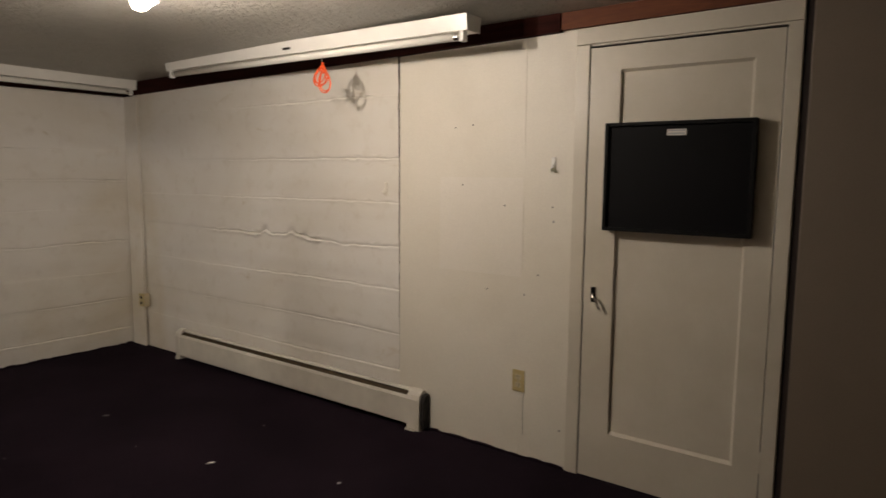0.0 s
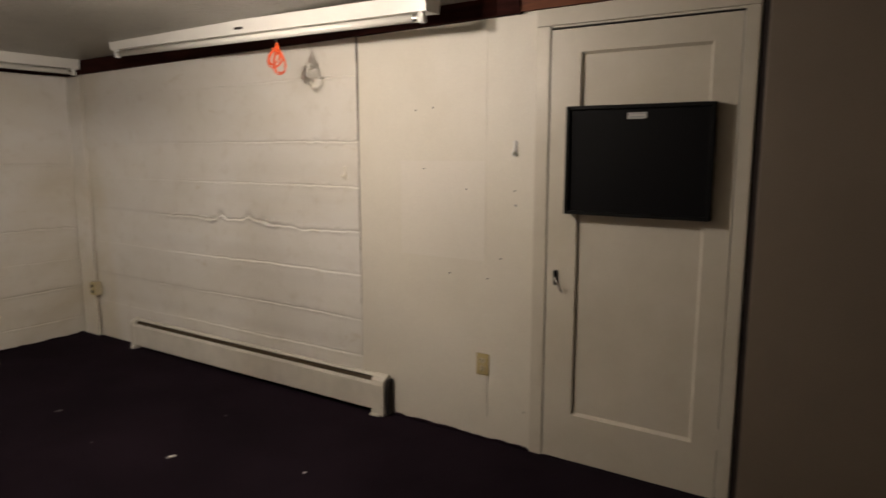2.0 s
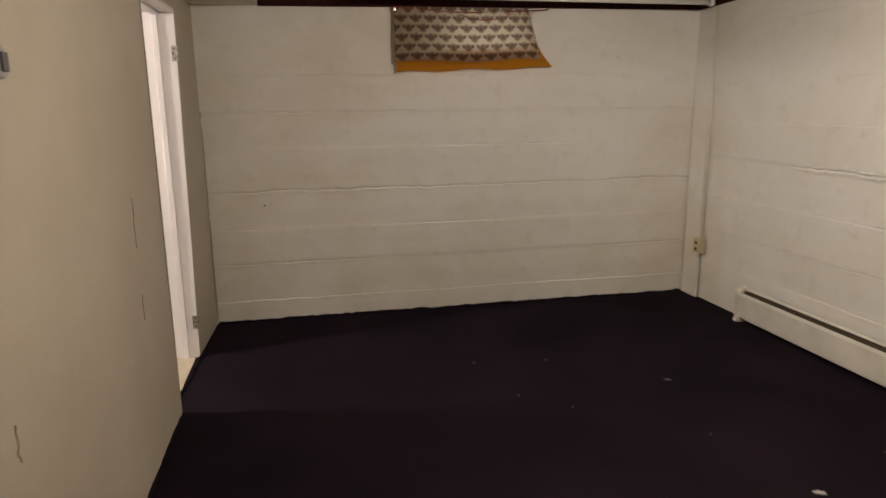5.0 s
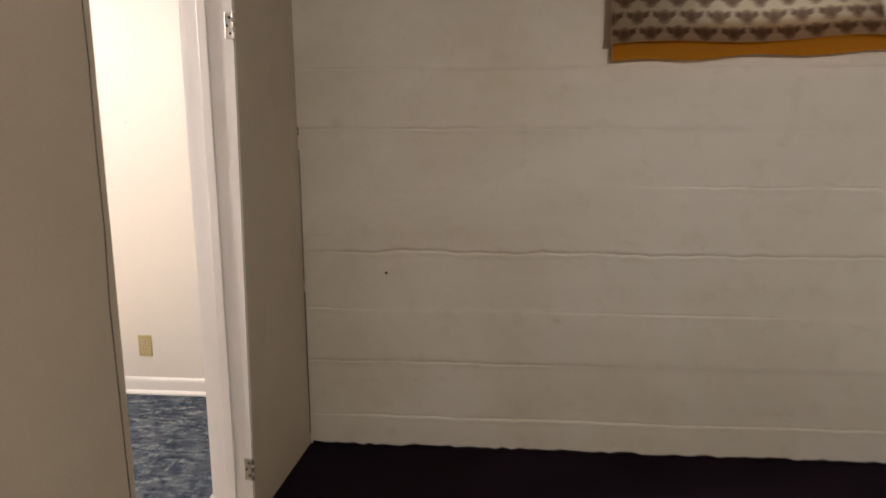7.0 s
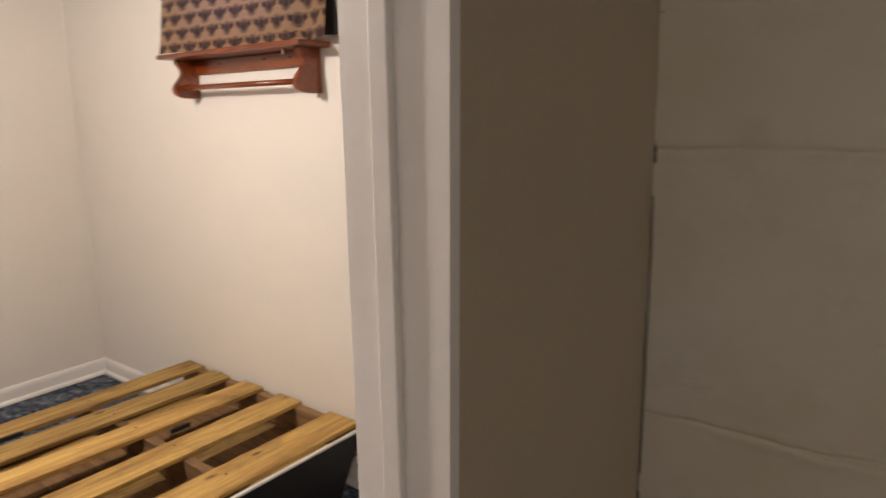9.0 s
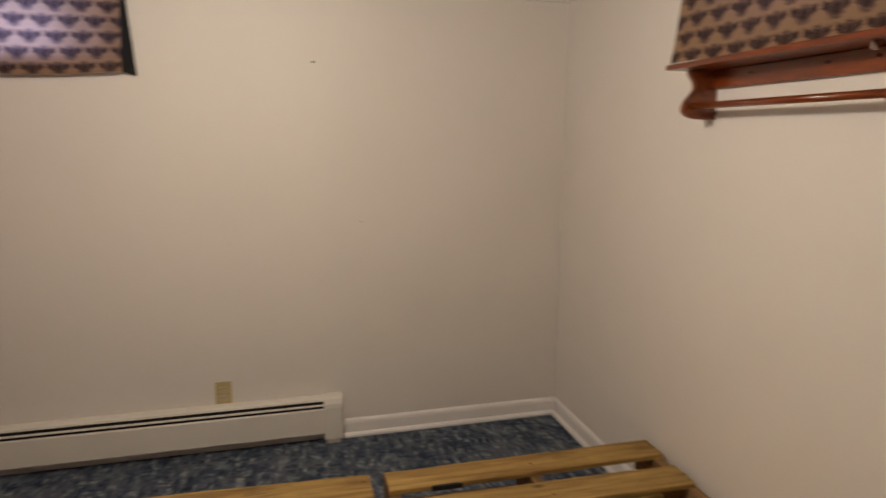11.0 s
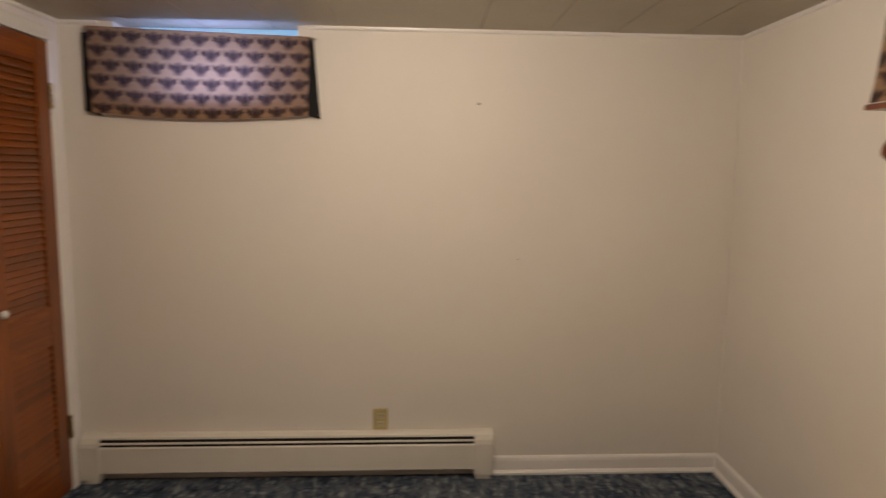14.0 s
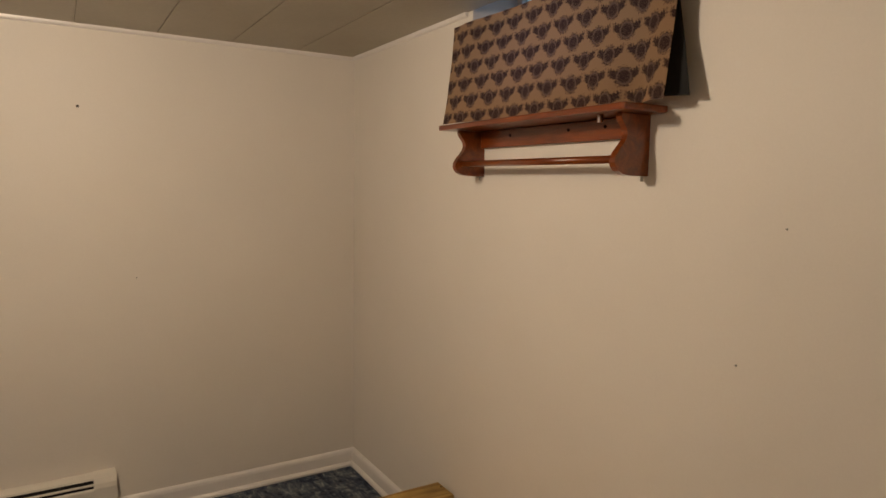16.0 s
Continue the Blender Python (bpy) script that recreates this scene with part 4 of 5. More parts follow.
def wall_hook(at, mat):
    h = empty("wall_hook", "white adhesive plastic hook on the wall", "hook", at)
    part("plate", boxes(((-0.006, -0.011, -0.035), (0.001, 0.011, 0.040)), bevel=0.003), mat, h)
    part("prong", tube_along([(-0.006, 0, 0.005), (-0.012, 0, -0.016), (-0.020, 0, -0.026), (-0.028, 0, -0.022), (-0.030, 0, -0.010)], 0.004, 8), mat, h, "", True)


wall_hook((EX, -3.930, 1.50), WHITE)
wall_hook((EX - 0.004, -2.862, 1.365), PANEL)


def stud(name, at, r, mat, label, axis="x"):
    m = pose(*at, 0, 90) if axis == "x" else pose(*at, 90)
    ob = mesh_object(name, add_disc(bmesh.new(), m, r, r * 0.7, 0.006, 10), mat)
    return tagged(ob, label, "nail", "nails and screw holes")


for y, z in ((-3.785, 0.853), (-3.56, 0.86), (-3.40, 1.40), (-3.66, 1.30), (-3.93, 1.30), (-3.46, 1.71), (-4.0, 0.19), (-3.35, 1.70), (-3.86, 0.96)):
    stud("nail_hole", (EX, y, z), 0.004, DARK, "small dark nail hole in the painted panel")
stud("nail", (EX - 0.004, -3.94, 1.23), 0.006, GREY, "grey screw head in the painted panel")
on_west(stud("nail", (WB, -0.742, 1.798), 0.007, DARK, "dark nail in the cream wall"))
on_west(stud("nail", (WB, -0.540, 1.072), 0.004, GREY, "small nail hole in the cream wall"))
stud("nail", (1.475, -0.003, 1.484), 0.012, GREY, "painted-over bolt in the concrete wall", "y")
stud("nail", (0.357, -0.003, 0.788), 0.006, DARK, "small dark chip in the concrete wall", "y")
stud("nail_hole", (-1.02, NB, 1.42), 0.003, GREY, "small nail hole in the cream wall", "y")
stud("nail_hole", (-1.12, NB, 1.10), 0.003, GREY, "small nail hole in the cream wall", "y")
stud("nail", (-2.07, SB + 0.001, 1.645), 0.006, GREY, "painted-over screw in the white trim", "y")


def crack(name, pts, w, mat, label):
    """A hairline: a narrow raised lip of flaking paint."""
    ob = mesh_object(name, tube_along(pts, w, 5), mat)
    return tagged(ob, label, "crack", "hairline cracks", kind="structure")


def wall_crack(y, z0, z1, seed):
    rng = random.Random(seed)
    n_ = 9
    crack("crack", [(0.0, y + rng.uniform(-0.006, 0.006), z0 + (z1 - z0) * i / n_) for i in range(n_ + 1)], 0.0016, DARK, "hairline crack in the painted wall")


def joint_crack(place, z0, z1, seed, w, label):
    rng = random.Random(seed)
    n_ = max(4, int((z1 - z0) / 0.05))
    crack("crack", [place(rng.uniform(-0.0025, 0.0025), z0 + (z1 - z0) * i / n_) for i in range(n_ + 1)], w, GRIME, label)


for k, (za, zb, w) in enumerate(((0.62, 0.90, 0.0022), (0.93, 1.22, 0.0030), (1.24, 1.56, 0.0024), (1.60, 2.03, 0.0030), (0.30, 0.52, 0.0012))):
    joint_crack(lambda d, z: (EX - 0.0005, -2.9595 + d, z), za, zb, 70 + k, w, "ragged dark joint between concrete and panelling")
for k, (za, zb, w) in enumerate(((0.05, 0.70, 0.0018), (0.74, 1.30, 0.0014), (1.36, 2.0, 0.0026))):
    joint_crack(lambda d, z: (0.004 + d * 0.4, -0.006, z), za, zb, 80 + k, w, "dark open joint in the corner of the basement")
joint_crack(lambda d, z: (EX - 0.0005, -3.790 + d, z), 0.12, 0.345, 90, 0.0011, "thin grey scratch in the painted panel below the outlet")
wall_crack(-2.955, 1.10, 1.44, 1)
wall_crack(-2.985, 0.66, 0.75, 2)
wall_crack(-2.998, 0.30, 0.505, 3)
wall_crack(-1.845, 0.90, 1.09, 4)
wall_crack(-1.85, 0.62, 0.72, 5)
wall_crack(DY0 - 0.024, 0.35, 1.85, 6)


def scrap(at, size, seed, white):
    rng = random.Random(seed)
    bm = bmesh.new()
    ring = []
    for i in range(9):
        t = 6.283 * i / 9
        r = size * rng.uniform(0.55, 1.15)
        ring.append(bm.verts.new((r * math.cos(t) * 1.4, r * math.sin(t) * 0.7, 0.002 + rng.uniform(0, 0.004))))
    low = [bm.verts.new((v.co.x, v.co.y, 0.0005)) for v in ring]
    bm.faces.new(ring)
    bm.faces.new(low[::-1])
    for i in range(9):
        bm.faces.new((ring[i], low[i], low[(i + 1) % 9], ring[(i + 1) % 9]))
    ob = mesh_object("paper_scrap" if white else "lint_fleck", bm, PAPER if white else LINT)
    ob.location = at
    ob.rotation_euler[2] = rng.uniform(0, 3)
    tagged(ob, "torn white scrap lying on the dark carpet" if white else "grey fleck of lint on the dark carpet", "litter", "scraps on the carpet")


for i, (x, y, s) in enumerate(((2.426, -2.586, 0.017), (2.662, -3.252, 0.011), (2.425, -1.53, 0.014), (1.905, -1.125, 0.009), (1.50, -1.075, 0.008), (1.61, -1.54, 0.006), (1.572, -2.72, 0.006), (2.463, -3.425, 0.011), (1.82, -1.72, 0.006), (2.30, -2.10, 0.005), (2.9, -2.4, 0.006))):
    scrap((x, y, 0.0), s, 20 + i, i in (0, 1, 7))


def carpet_edge(name, pts, seed):
    """Frayed carpet edge along a wall."""
    rng = random.Random(seed)
    (x0, y0), (x1, y1) = pts
    n_ = int(math.hypot(x1 - x0, y1 - y0) / 0.035)
    run = [(x0 + (x1 - x0) * i / n_ + rng.uniform(-0.006, 0.006), y0 + (y1 - y0) * i / n_ + rng.uniform(-0.006, 0.006), 0.003 + rng.uniform(-0.004, 0.006)) for i in range(n_ + 1)]
    structure(name, tube_along(run, 0.009, 6), CARPET_A, "frayed dark carpet edge", smooth=True)


carpet_edge("carpet_edge", ((0.02, -0.004), (3.42, -0.004)), 1)
carpet_edge("carpet_edge", ((EX - 0.004, -4.03), (EX - 0.004, -3.2)), 2)
carpet_edge("carpet_edge", ((0.0, -1.42), (0.0, -5.5)), 3)
carpet_edge("carpet_edge", ((-0.02, -0.60), (-0.05, -1.37)), 5)


# ---- curtains ----
def fold(u, v, amp, seed, k=5.0):
    return amp * (noise.noise(Vector((u * k, v * 1.2, seed))) + 0.45 * noise.noise(Vector((u * k * 2.7, v * 3.0, seed + 5))))


def basement_curtain():
    c = empty("window_curtain", "printed cotton curtain over yellow lining, hung across the basement window", "curtain", (1.75, 0, 2.05))

    def cloth(u, v):
        x = 1.232 + u * (0.965 + 0.03 * (1 - v)) + 0.02 * (1 - v) * u
        z = 1.695 + 0.02 * u + v * (0.345 - 0.02 * u) + 0.008 * math.sin(u * 9) * (1 - v)
        if u > 0.86:
            x -= (u - 0.86) * 0.45 * (0.3 + 0.7 * v)
        y = -0.056 - 0.022 * (1 - v) + fold(u, v, 0.018, 2.0) * (1 - 0.4 * v) + fold(u, v * 0.5, 0.006, 31.0, 15.0)
        return (x - 1.75, y, z - 2.05)

    grid_sheet("printed_cloth", 90, 34, cloth, PRINT_A, c, uv=lambda u, v: (u * 1.0, v * 0.36))

    def lining(u, v):
        x = 1.245 + u * 0.985 + 0.10 * (1 - v) ** 1.3 * max(0, u - 0.75) * 3.4
        z = 1.635 + 0.030 * u + v * 0.13 + 0.006 * math.sin(u * 15) * (1 - v)
        y = -0.030 - 0.022 * (1 - v) + fold(u, v, 0.010, 9.0, 8.0)
        return (x - 1.75, y, z - 2.05)

    ob = grid_sheet("lining", 70, 26, lining, YELLOW, c)
    tagged(ob, label="mustard yellow lining cloth showing below the print")
    rod = part("curtain_wire", tube_along([(-0.53 + 1.06 * i / 24, -0.058, -0.012 - 0.028 * math.sin(math.pi * i / 24)) for i in range(25)], 0.004, 6), RED, c, "sagging dark red curtain cord", True)
    loop = part("cord_loop", tube_along([(-0.06 + 0.19 * math.cos(t) + 0.14, -0.085, -0.045 - 0.045 * (0.5 - 0.5 * math.cos(2 * t)) * 1.0) for t in [math.pi * i / 20 for i in range(21)]], 0.003, 6), RED, c, "loop of dark red cord", True)
    part("tack", add_disc(bmesh.new(), pose(-0.51, -0.066, -0.03, 90), 0.012, 0.009, 0.012, 12), NICKEL, c)


basement_curtain()


def west_curtain():
    c = empty("window_curtain", "printed cotton curtain with black lining, lit from behind by the window", "curtain", (WB, -1.98, 2.09))

    def cloth(u, v):
        y = -2.482 + u * 0.973 + (0.02 - 0.03 * u) * (1 - v)
        z = 1.727 - 0.022 * math.sin(math.pi * u) * (1 - v) + v * (0.373 - 0.026 * u)
        x = WB + 0.044 + 0.012 * (1 - v) + fold(u, v, 0.009, 4.0) + fold(u, v * 0.6, 0.004, 23.0, 13.0)
        return (x - WB, y + 1.98, z - 2.09)

    grid_sheet("printed_cloth", 80, 30, cloth, PRINT_B, c, uv=lambda u, v: (u * 0.975, v * 0.375 + 0.01))

    def lining(lo, wid, seed):
        def fn(u, v):
            y = lo + u * wid * (1.0 - 0.35 * v)
            z = 1.735 + v * 0.34 - 0.02 * u * (1 - v)
            return (0.022 + fold(u, v, 0.006, seed), y + 1.98, z - 2.09)
        return fn

    tagged(grid_sheet("lining", 8, 12, lining(-2.507, 0.07, 1.0), BLACKCLOTH, c), label="black lining showing beside the print")
    tagged(grid_sheet("lining", 8, 12, lining(-1.550, 0.082, 2.0), BLACKCLOTH, c), label="black lining showing beside the print")
    part("wire", tube_along([(0.03, -0.50 + i * 0.1, 0.002 - 0.0026 * i) for i in range(11)], 0.003, 6), NICKEL, c)
    on_west(c)
    on_west(structure("window_sill", boxes(((WB, -2.455, 1.720), (WB + 0.012, -1.54, 1.749)), bevel=0.003), TRIM, "white window apron below the curtain"))


west_curtain()


def north_curtain():
    c = empty("window_curtain", "printed cotton curtain with black lining, tucked behind the wooden shelf", "curtain", (-1.8, NB, 2.10))

    def cloth(u, v):
        x = -2.325 + 0.085 * (1 - v) * (1 - u) + u * 1.035
        z = 1.713 + v * 0.362
        y = NB - 0.036 - (0.095 * (1 - u) + 0.030 * u) * (1 - v) + fold(u, v, 0.014, 7.0, 4.0) + fold(u, v * 0.5, 0.005, 13.0, 14.0)
        if u > 0.8:
            y += 0.022 * math.sin((u - 0.8) * 26) * (1.1 - v)
        return (x + 1.8, y - NB, z - 2.10)

    grid_sheet("printed_cloth", 80, 30, cloth, PRINT_B, c, uv=lambda u, v: (u * 1.02 + 0.03, v * 0.385 + 0.015))

    def lining(u, v):
        return (-1.36 + 0.5 * 0 + u * (0.115 - 0.09 * v) + 1.8, -0.020 - 0.03 * (1 - v) + fold(u, v, 0.004, 3.0), 1.728 + v * 0.36 - 0.01 * u - 2.10)

    tagged(grid_sheet("lining", 8, 14, lining, BLACKCLOTH, c), label="black lining showing beside the print")
    part("wire", tube_along([(-0.53 + i * 0.105, -0.024, -0.022 - 0.004 * math.sin(math.pi * i / 10)) for i in range(11)], 0.003, 6), NICKEL, c)


north_curtain()


# ---- bedroom ----
def wooden_shelf():
    s = empty("wall_shelf", "varnished reddish pine wall shelf with scrolled brackets and a rail", "shelf", (-1.79, NB, 1.62))

    def loc(x):
        return x + 1.79

    part("top_board", boxes(((loc(-2.235), -0.152, 0.070), (loc(-1.350), 0.0, 0.088)), bevel=0.004), SHELFWOOD, s)
    part("back_rail", boxes(((loc(-2.166), -0.018, 0.011), (loc(-1.426), 0.0, 0.069)), bevel=0.003), SHELFWOOD, s)
    # scrolled front edge: a hollow under the board, then a round belly that tucks in below
    scroll = ((0.069, 0.116), (0.060, 0.118), (0.050, 0.113), (0.040, 0.103), (0.028, 0.094), (0.016, 0.091), (0.004, 0.095), (-0.008, 0.105), (-0.020, 0.118),
              (-0.032, 0.129), (-0.044, 0.136), (-0.056, 0.138), (-0.067, 0.133), (-0.077, 0.121), (-0.084, 0.103), (-0.087, 0.080))
    prof = [(0.0, 0.069)] + [(-q * 0.88, z) for z, q in scroll] + [(-0.04, -0.088), (0.0, -0.088)]
    for x in (-2.186, -1.426):
        part("bracket", prism(prof, "x", loc(x), loc(x) + 0.020), SHELFWOOD, s)
    part("rod", turned([(0.0105, loc(-2.166)), (0.0105, loc(-1.426))], pose(0, -0.087, -0.046, 0, 90), 14), SHELFWOOD, s, "", True)
    for x in (-1.99, -1.70, -1.55):
        part("plug", add_disc(bmesh.new(), pose(loc(x), -0.0185, 0.048, 90), 0.005, 0.005, 0.003, 10), MAROON, s)
    part("peg", add_disc(bmesh.new(), pose(loc(-1.485), -0.10, 0.060), 0.008, 0.008, 0.02, 10), SLAT, s)
    for x in (-2.176, -1.416):
        part("screw", add_disc(bmesh.new(), pose(loc(x), -0.012, -0.095), 0.004, 0.004, 0.014, 8), NICKEL, s)


wooden_shelf()


def baseboard_heater_b():
    h = empty("baseboard_heater", "long cream enamelled baseboard heater with two dark slots on blue carpet", "heater", (WB, -1.62, 0))
    y0, y1 = -2.598 + 1.62, -0.652 + 1.62
    part("back_plate", boxes(((0.0, y0 + 0.01, 0.0), (0.006, y1 - 0.01, 0.258))), HEATER_B, h)
    part("front_panel", prism([(0.060, 0.056), (0.066, 0.060), (0.066, 0.196), (0.062, 0.204), (0.058, 0.202), (0.062, 0.192), (0.062, 0.062)], "y", y0 + 0.08, y1 - 0.08), HEATER_B, h)
    part("damper", prism([(0.057, 0.2185), (0.0615, 0.2165), (0.0595, 0.2245), (0.0555, 0.2255)], "y", y0 + 0.08, y1 - 0.08), HEATER_B, h)
    part("top_cover", prism([(0.006, 0.262), (0.030, 0.262), (0.050, 0.252), (0.054, 0.242), (0.051, 0.240), (0.046, 0.249), (0.028, 0.258), (0.006, 0.258)], "y", y0 + 0.08, y1 - 0.08), HEATER_B, h)
    part("element", boxes(((0.008, y0 + 0.08, 0.05), (0.048, y1 - 0.08, 0.236))), DARK, h, "dark heating element behind the slots")
    cap = [(0.0, 0.024), (0.070, 0.024), (0.072, 0.205), (0.068, 0.226), (0.056, 0.250), (0.034, 0.262), (0.0, 0.263)]
    for a, b in ((y0, y0 + 0.088), (y1 - 0.088, y1)):
        part("end_cap", prism(cap, "y", a, b), HEATER_B, h)
        part("foot", boxes(((0.004, a + 0.01, 0.0), (0.060, b - 0.01, 0.024))), HEATER_B, h)
    h.scale.z = 0.885
    on_west(h)


baseboard_heater_b()


def louvre_leaf(x0, x1):
    """One leaf of the closet; x0 < x1."""
    z0, z1 = 0.012, 2.018
    d = tagged(new("closet_door"), "honey-stained pine louvred closet door, closed", "closet door", "louvred closet doors")
    d.matrix_world = pose((x0 + x1) / 2, SB, 0)
    w = (x1 - x0) / 2
    f0, f1 = -0.018, 0.012
    st = 0.092
    for a, b in ((-w, -w + st), (w - st, w)):
        part("stile", boxes(((a, f0, z0), (b, f1, z1)), bevel=0.002), HONEY, d)
    for a, b in ((z0, 0.200), (0.712, 0.882), (1.912, z1)):
        part("rail", boxes(((-w + st, f0 + 0.001, a), (w - st, f1 - 0.001, b)), bevel=0.002), SLAT, d)
    me = None
    for a, b, count in ((0.200, 0.712, 18), (0.882, 1.912, 36)):
        step = (b - a) / count
        for i in range(count):
            if me is None:
                ob = part("slat", boxes(((-w + st - 0.004, -0.0225, -0.0032), (w - st + 0.004, 0.0225, 0.0032)), bevel=0.0012), SLAT, d)
                me = ob.data
            else:
                ob = new("slat", me)
                ob.parent = d
            ob.location = (0, -0.004, a + (i + 0.5) * step)
            ob.rotation_euler[0] = radians(-65)
    kx = (w - 0.032) if x1 < -2.6 else (-w + 0.032)
    kn = part("knob", turned([(0.006, 0.0), (0.007, 0.014), (0.015, 0.020), (0.017, 0.028), (0.012, 0.035), (0.001, 0.037)], pose(kx, f1, 0.928, -90), 18), WHITE, d, "small white porcelain knob", True)
    hx = -w if x1 < -2.6 else w
    s = -1 if x1 < -2.6 else 1
    for z in (1.79, 0.305):
        hg = part("hinge", boxes(((hx - s * 0.010, f1, z - 0.055), (hx + s * 0.006, f1 + 0.003, z + 0.055)), bevel=0.001), TARNISH, d, "small tarnished brass hinge")
        bm = bmesh.new()
        for q in (-0.044, -0.022, 0.0, 0.022, 0.044):
            add_disc(bm, pose(hx + s * 0.003, f1 + 0.007, z + q), 0.0074, 0.0074, 0.0178, 12)
        part("pin", bm, BRASS, hg)
    return d


def scuff(parent, pts):
    part("scuff", tube_along(pts, 0.0022, 5), PAPER, parent, "pale scuff mark across the slats")


leaf = louvre_leaf(-2.690, CLX1 - 0.003)
scuff(leaf, [(0.02, 0.010, 1.405), (-0.005, 0.011, 1.412), (-0.03, 0.011, 1.419), (-0.055, 0.010, 1.418)])
scuff(leaf, [(0.10, 0.010, 1.374), (0.085, 0.011, 1.377)])
louvre_leaf(CLX0 + 0.003, -2.694)
CC = [(0, 0), (0, 0.012), (0.012, 0.016), (0.044, 0.016), (0.056, 0.020), (0.062, 0.012), (0.062, 0)]
structure("trim_closet", prism([(CLX1 + p, SB + q) for p, q in CC], "z", 0, 2.025), TRIM, "white painted closet trim")
structure("trim_closet", prism([(CLX0 - p, SB + q) for p, q in CC], "z", 0, 2.025), TRIM, "white painted closet trim")
structure("trim_closet", prism([(SB + q, 2.0255 + p) for p, q in CC], "x", CLX0 - 0.062, CLX1 + 0.062), TRIM, "white painted closet trim")


def knob(parent, x, z, mat=WHITE):
    part("knob", turned([(0.012, 0.0), (0.010, 0.006), (0.018, 0.010), (0.0225, 0.018), (0.021, 0.025), (0.012, 0.031), (0.001, 0.032)], pose(x, 0.0, z + 0.006, -90), 24), mat, parent, "round white knob", True)


def built_in_cabinet():
    c = empty("built_in_cabinet", "white painted built-in cupboard with four doors set in the wall", "cabinet", ((CBX0 + CBX1) / 2, SB + 0.004, 0))
    w = (CBX1 - CBX0) / 2
    cx = (CBX0 + CBX1) / 2
    part("carcass", boxes(((-w, -0.10, 0.0), (w, -0.022, 1.843))), CABINET, c)
    sp = -1.632 - cx
    for z0, z1, kz in ((0.938, 1.838, 1.037), (0.02, 0.9112, 0.794)):
        for a, b, kx in ((-w + 0.0014, sp - 0.0006, -1.712 - cx), (sp + 0.0006, w - 0.0014, -1.556 - cx)):
            d = part("door", boxes(((a, -0.020, z0), (b, 0.0, z1)), bevel=0.0012), CABINET, c)
            knob(d, kx, kz)
    part("rail", boxes(((-w + 0.003, -0.020, 0.912), (w - 0.003, -0.001, 0.9345)), bevel=0.001), CABINET, c)
    for a, b in (((-w - 0.022, -0.004, 0.0), (-w + 0.001, 0.008, 1.86)), ((w - 0.001, -0.004, 0.0), (w + 0.022, 0.008, 1.86)), ((-w + 0.001, -0.004, 1.842), (w - 0.001, 0.008, 1.862))):
        part("edge_trim", boxes((a, b), bevel=0.004), CABINET, c)


built_in_cabinet()


def wall_vent():
    v = empty("wall_vent", "white slotted vent grille above the cupboard", "vent", (-1.765, SB, 1.938))
    part("frame", boxes(((-0.11, 0.0, -0.045), (0.11, 0.006, 0.045)), bevel=0.002), TRIM, v)
    part("opening", boxes(((-0.095, 0.004, -0.03), (0.095, 0.0072, 0.03))), DARK, v)
    for i in range(10):
        x = -0.085 + i * 0.019
        part("slat", boxes(((x - 0.004, 0.006, -0.03), (x + 0.004, 0.0095, 0.03))), TRIM, v)


wall_vent()


def dresser():
    d = empty("dresser", "low white painted dresser standing against the bedroom wall", "dresser", (-0.9, SB, 0))
    part("top", boxes(((-0.375, 0.012, 0.730), (0.375, 0.385, 0.752)), bevel=0.004), CABINET, d)
    part("body", boxes(((-0.36, 0.012, 0.0), (0.36, 0.36, 0.730))), CABINET, d)
    for i in range(3):
        z = 0.06 + i * 0.225
        dr = part("drawer", boxes(((-0.345, 0.36, z), (0.345, 0.376, z + 0.21)), bevel=0.003), CABINET, d)
        part("knob", turned([(0.010, 0.0), (0.009, 0.010), (0.017, 0.018), (0.012, 0.028), (0.001, 0.029)], pose(0, 0.376, z + 0.105, -90), 16), WHITE, dr, "", True)


dresser()

# ---- pallets ----
PX0, PX1 = -2.425, -1.275
PLEN = 1.055


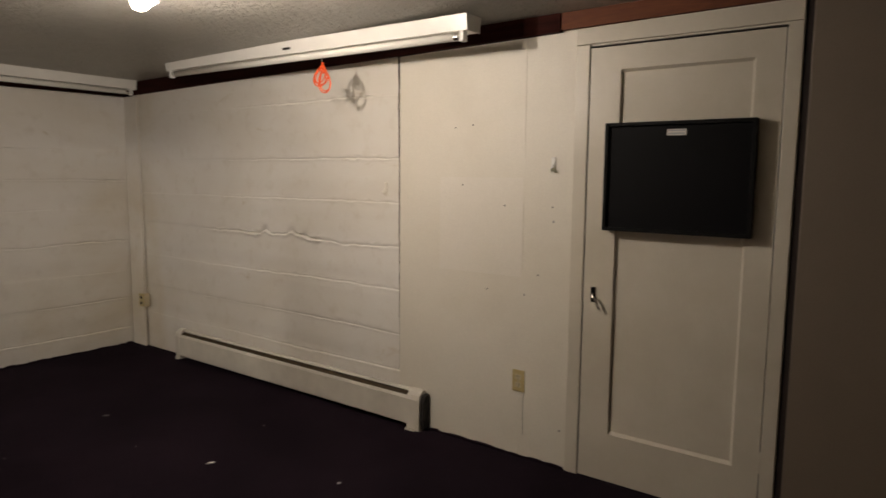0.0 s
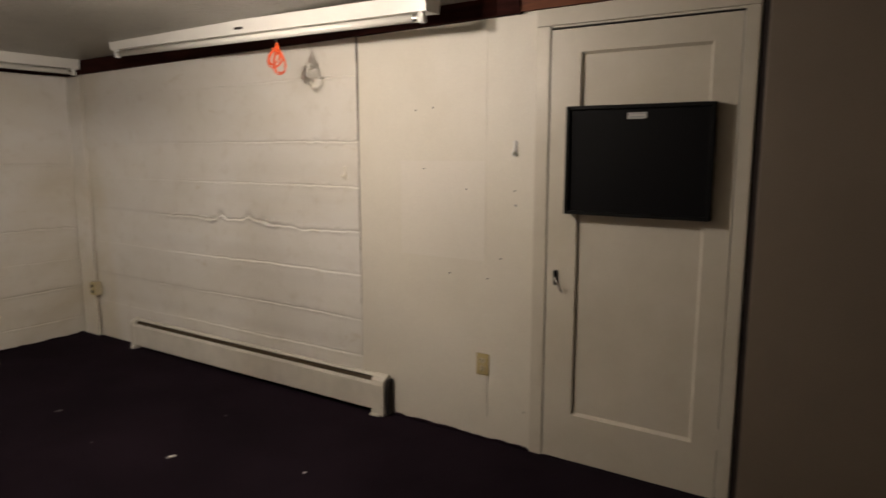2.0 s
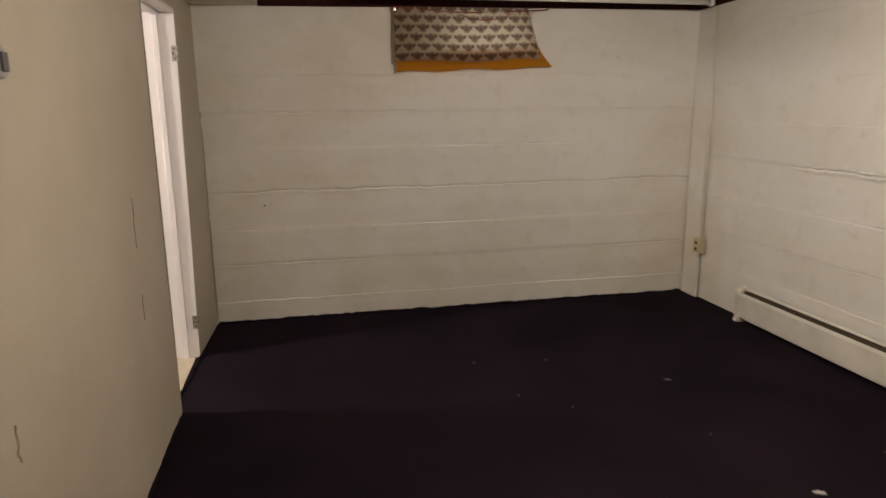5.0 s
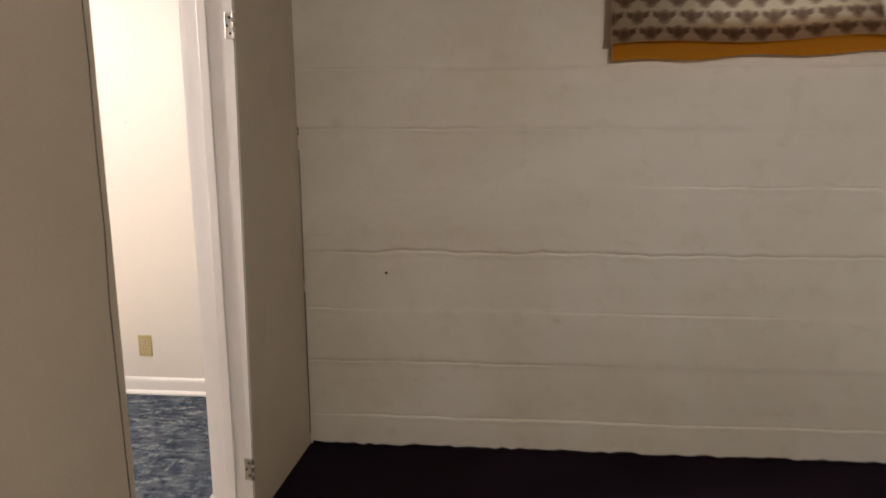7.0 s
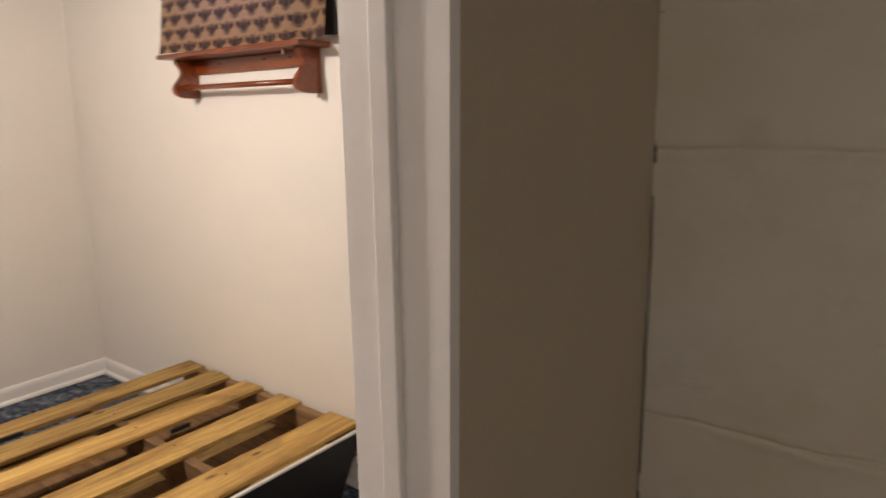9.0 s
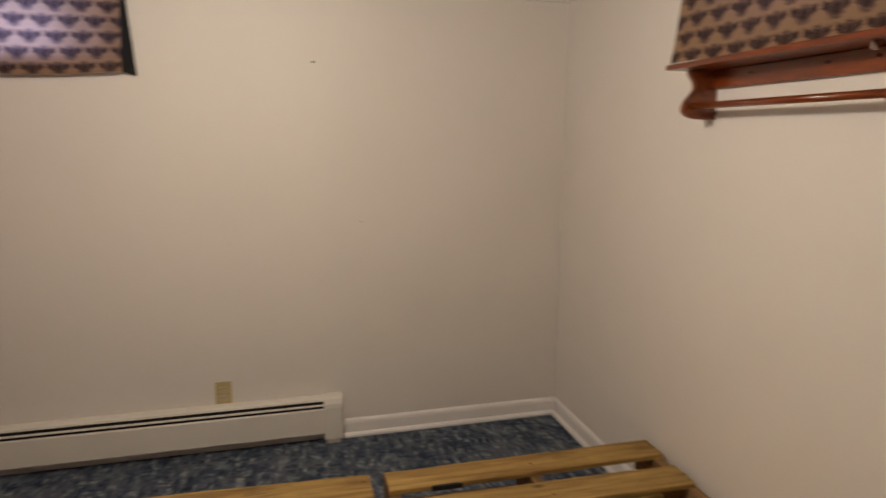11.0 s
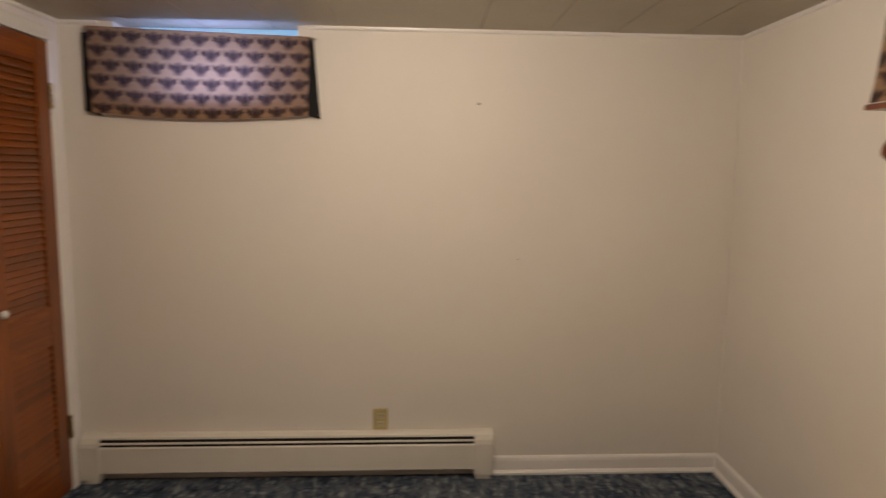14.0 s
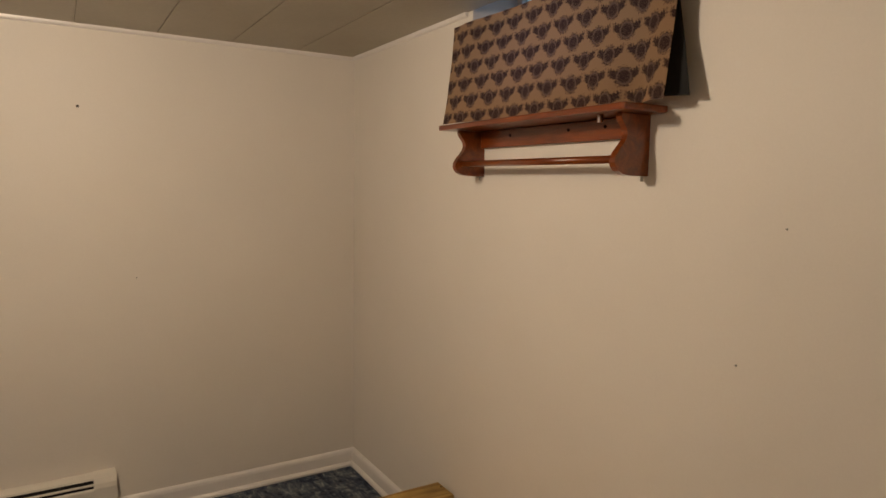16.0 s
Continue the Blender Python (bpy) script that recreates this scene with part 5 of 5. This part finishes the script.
def plank(name, a, b, mat, parent, rng, twist=0.004, bev=0.003):
    """A rough-sawn board: chamfered section, edges that wander and are chipped here and there."""
    ax = 0 if abs(b[0] - a[0]) > abs(b[1] - a[1]) else 1
    side = 1 - ax
    lo, hi = (a[side], b[side]) if a[side] < b[side] else (b[side], a[side])
    k1, k2 = rng.uniform(-twist, twist), rng.uniform(-twist, twist)
    seed = rng.uniform(0, 50)
    bm = bmesh.new()
    rings, n_ = [], 22
    for i in range(n_ + 1):
        t = i / n_
        l = a[ax] + (b[ax] - a[ax]) * t
        sway, lift = k1 * (2 * t - 1) * 1.5, k2 * (2 * t - 1) * 0.35
        chip = [0.0025 * noise.noise(Vector((t * 9, q, seed))) + 0.010 * max(0.0, noise.noise(Vector((t * 6, q + 3, seed))) - 0.32) for q in (0.0, 7.0)]
        p, q = lo + sway + chip[0], hi + sway - chip[1]
        z0, z1 = a[2] + lift, b[2] + lift
        cut = [bev * (0.7 + 1.6 * max(0.0, noise.noise(Vector((t * 8, k * 5.0, seed + 9))))) for k in range(2)]
        sec = [(p + bev * 0.6, z0), (q - bev * 0.6, z0), (q, z0 + bev * 0.6), (q, z1 - cut[1]), (q - cut[1], z1), (p + cut[0], z1), (p, z1 - cut[0]), (p, z0 + bev * 0.6)]
        rings.append([bm.verts.new((l, u, z) if ax == 0 else (u, l, z)) for u, z in sec])
    for r0, r1 in zip(rings, rings[1:]):
        for k in range(8):
            bm.faces.new((r0[k], r0[(k + 1) % 8], r1[(k + 1) % 8], r1[k]))
    bm.faces.new(rings[0])
    bm.faces.new(rings[-1][::-1])
    return part(name, bm, mat, parent)


def pallet(at, seed, label, narrow=0.0):
    """A shipping pallet, its long stringers along x and deck boards along y."""
    rng = random.Random(seed)
    p = empty("wooden_pallet", label, "pallet", at, "stacked pallets")
    w, l = (PX1 - PX0) / 2 - narrow, PLEN / 2
    for y in (-l + 0.02, 0.0, l - 0.02):
        plank("stringer", (-w, y - 0.019, 0.017), (w, y + 0.019, 0.123), STRINGER, p, rng, 0.003)
    for i, (mid, bw) in enumerate(((-0.4875, 0.140), (-0.285, 0.132), (-0.075, 0.134), (0.180, 0.142), (0.4875, 0.150))):
        bw += rng.uniform(-0.012, 0.006)
        x = mid * w / 0.5675 + (rng.uniform(-0.012, 0.012) if 0 < i < 4 else 0.0)
        top = plank("deck_board", (x - bw / 2, -l + rng.uniform(-0.004, 0.012), 0.124), (x + bw / 2, l - rng.uniform(-0.004, 0.012), 0.142), PALLET, p, rng, 0.010)
        for y in (-l + 0.02, 0.0, l - 0.02):
            part("nail_head", add_disc(bmesh.new(), pose(x + rng.uniform(-0.03, 0.03), y + rng.uniform(-0.008, 0.008), 0.1426), 0.0036, 0.0036, 0.002, 8), DARK, top)
    for x in (-w + 0.05, -0.18, 0.18, w - 0.05):
        plank("bottom_board", (x - 0.048, -l, 0.0), (x + 0.048, l, 0.0165), STRINGER, p, rng, 0.004)
    return p


pcx = (PX0 + PX1) / 2
upper_pallets = []
for yy, sd, lab in ((-0.061, 41, "north"), (-1.168, 57, "south")):
    pallet((pcx - 0.06, yy, 0.006), sd, "weathered pine pallet lying on the blue carpet under another pallet", 0.06)
    upper = pallet((pcx + 0.004, yy + 0.006, 0.150), sd + 1, "weathered pine pallet stacked on another pallet as a bed base")
    upper_pallets.append(upper)


def bark_edge(parent, x, y, half):
    """Dark bark left on the wane of a board."""
    pts = [(half * math.cos(math.pi * i / 10), 0.020 * math.sin(math.pi * i / 10) ** 0.7 * (0.75 + 0.25 * math.sin(i * 2.3))) for i in range(11)]
    part("bark", prism([(x - q, y + p) for p, q in pts], "z", 0.126, 0.1428), DARK, parent, "dark bark left on a board edge")


def side_sheet():
    s = empty("side_board", "black sheeting with a white edge slanting under the pallets", "board", (PX1 + 0.022, -0.35, 0))
    N = PLEN / 2 - 0.055 + 0.35
    part("board", hexa([(-0.045, -1.20, 0.0), (-0.035, -1.20, 0.0), (-0.035, N - 0.10, 0.0), (-0.045, N - 0.10, 0.0),
                        (-0.010, -1.20, 0.262), (0.0, -1.20, 0.262), (0.0, N, 0.262), (-0.010, N, 0.262)]), BLACKBOARD, s)
    part("edging", boxes(((-0.012, -1.20, 0.263), (0.002, N, 0.272)), bevel=0.002), TRIM, s, "white edging strip")


bark_edge(upper_pallets[0], -0.412, -0.33, 0.055)
bark_edge(upper_pallets[0], 0.045, 0.10, 0.04)
bark_edge(upper_pallets[1], -0.213, 0.30, 0.07)
side_sheet()
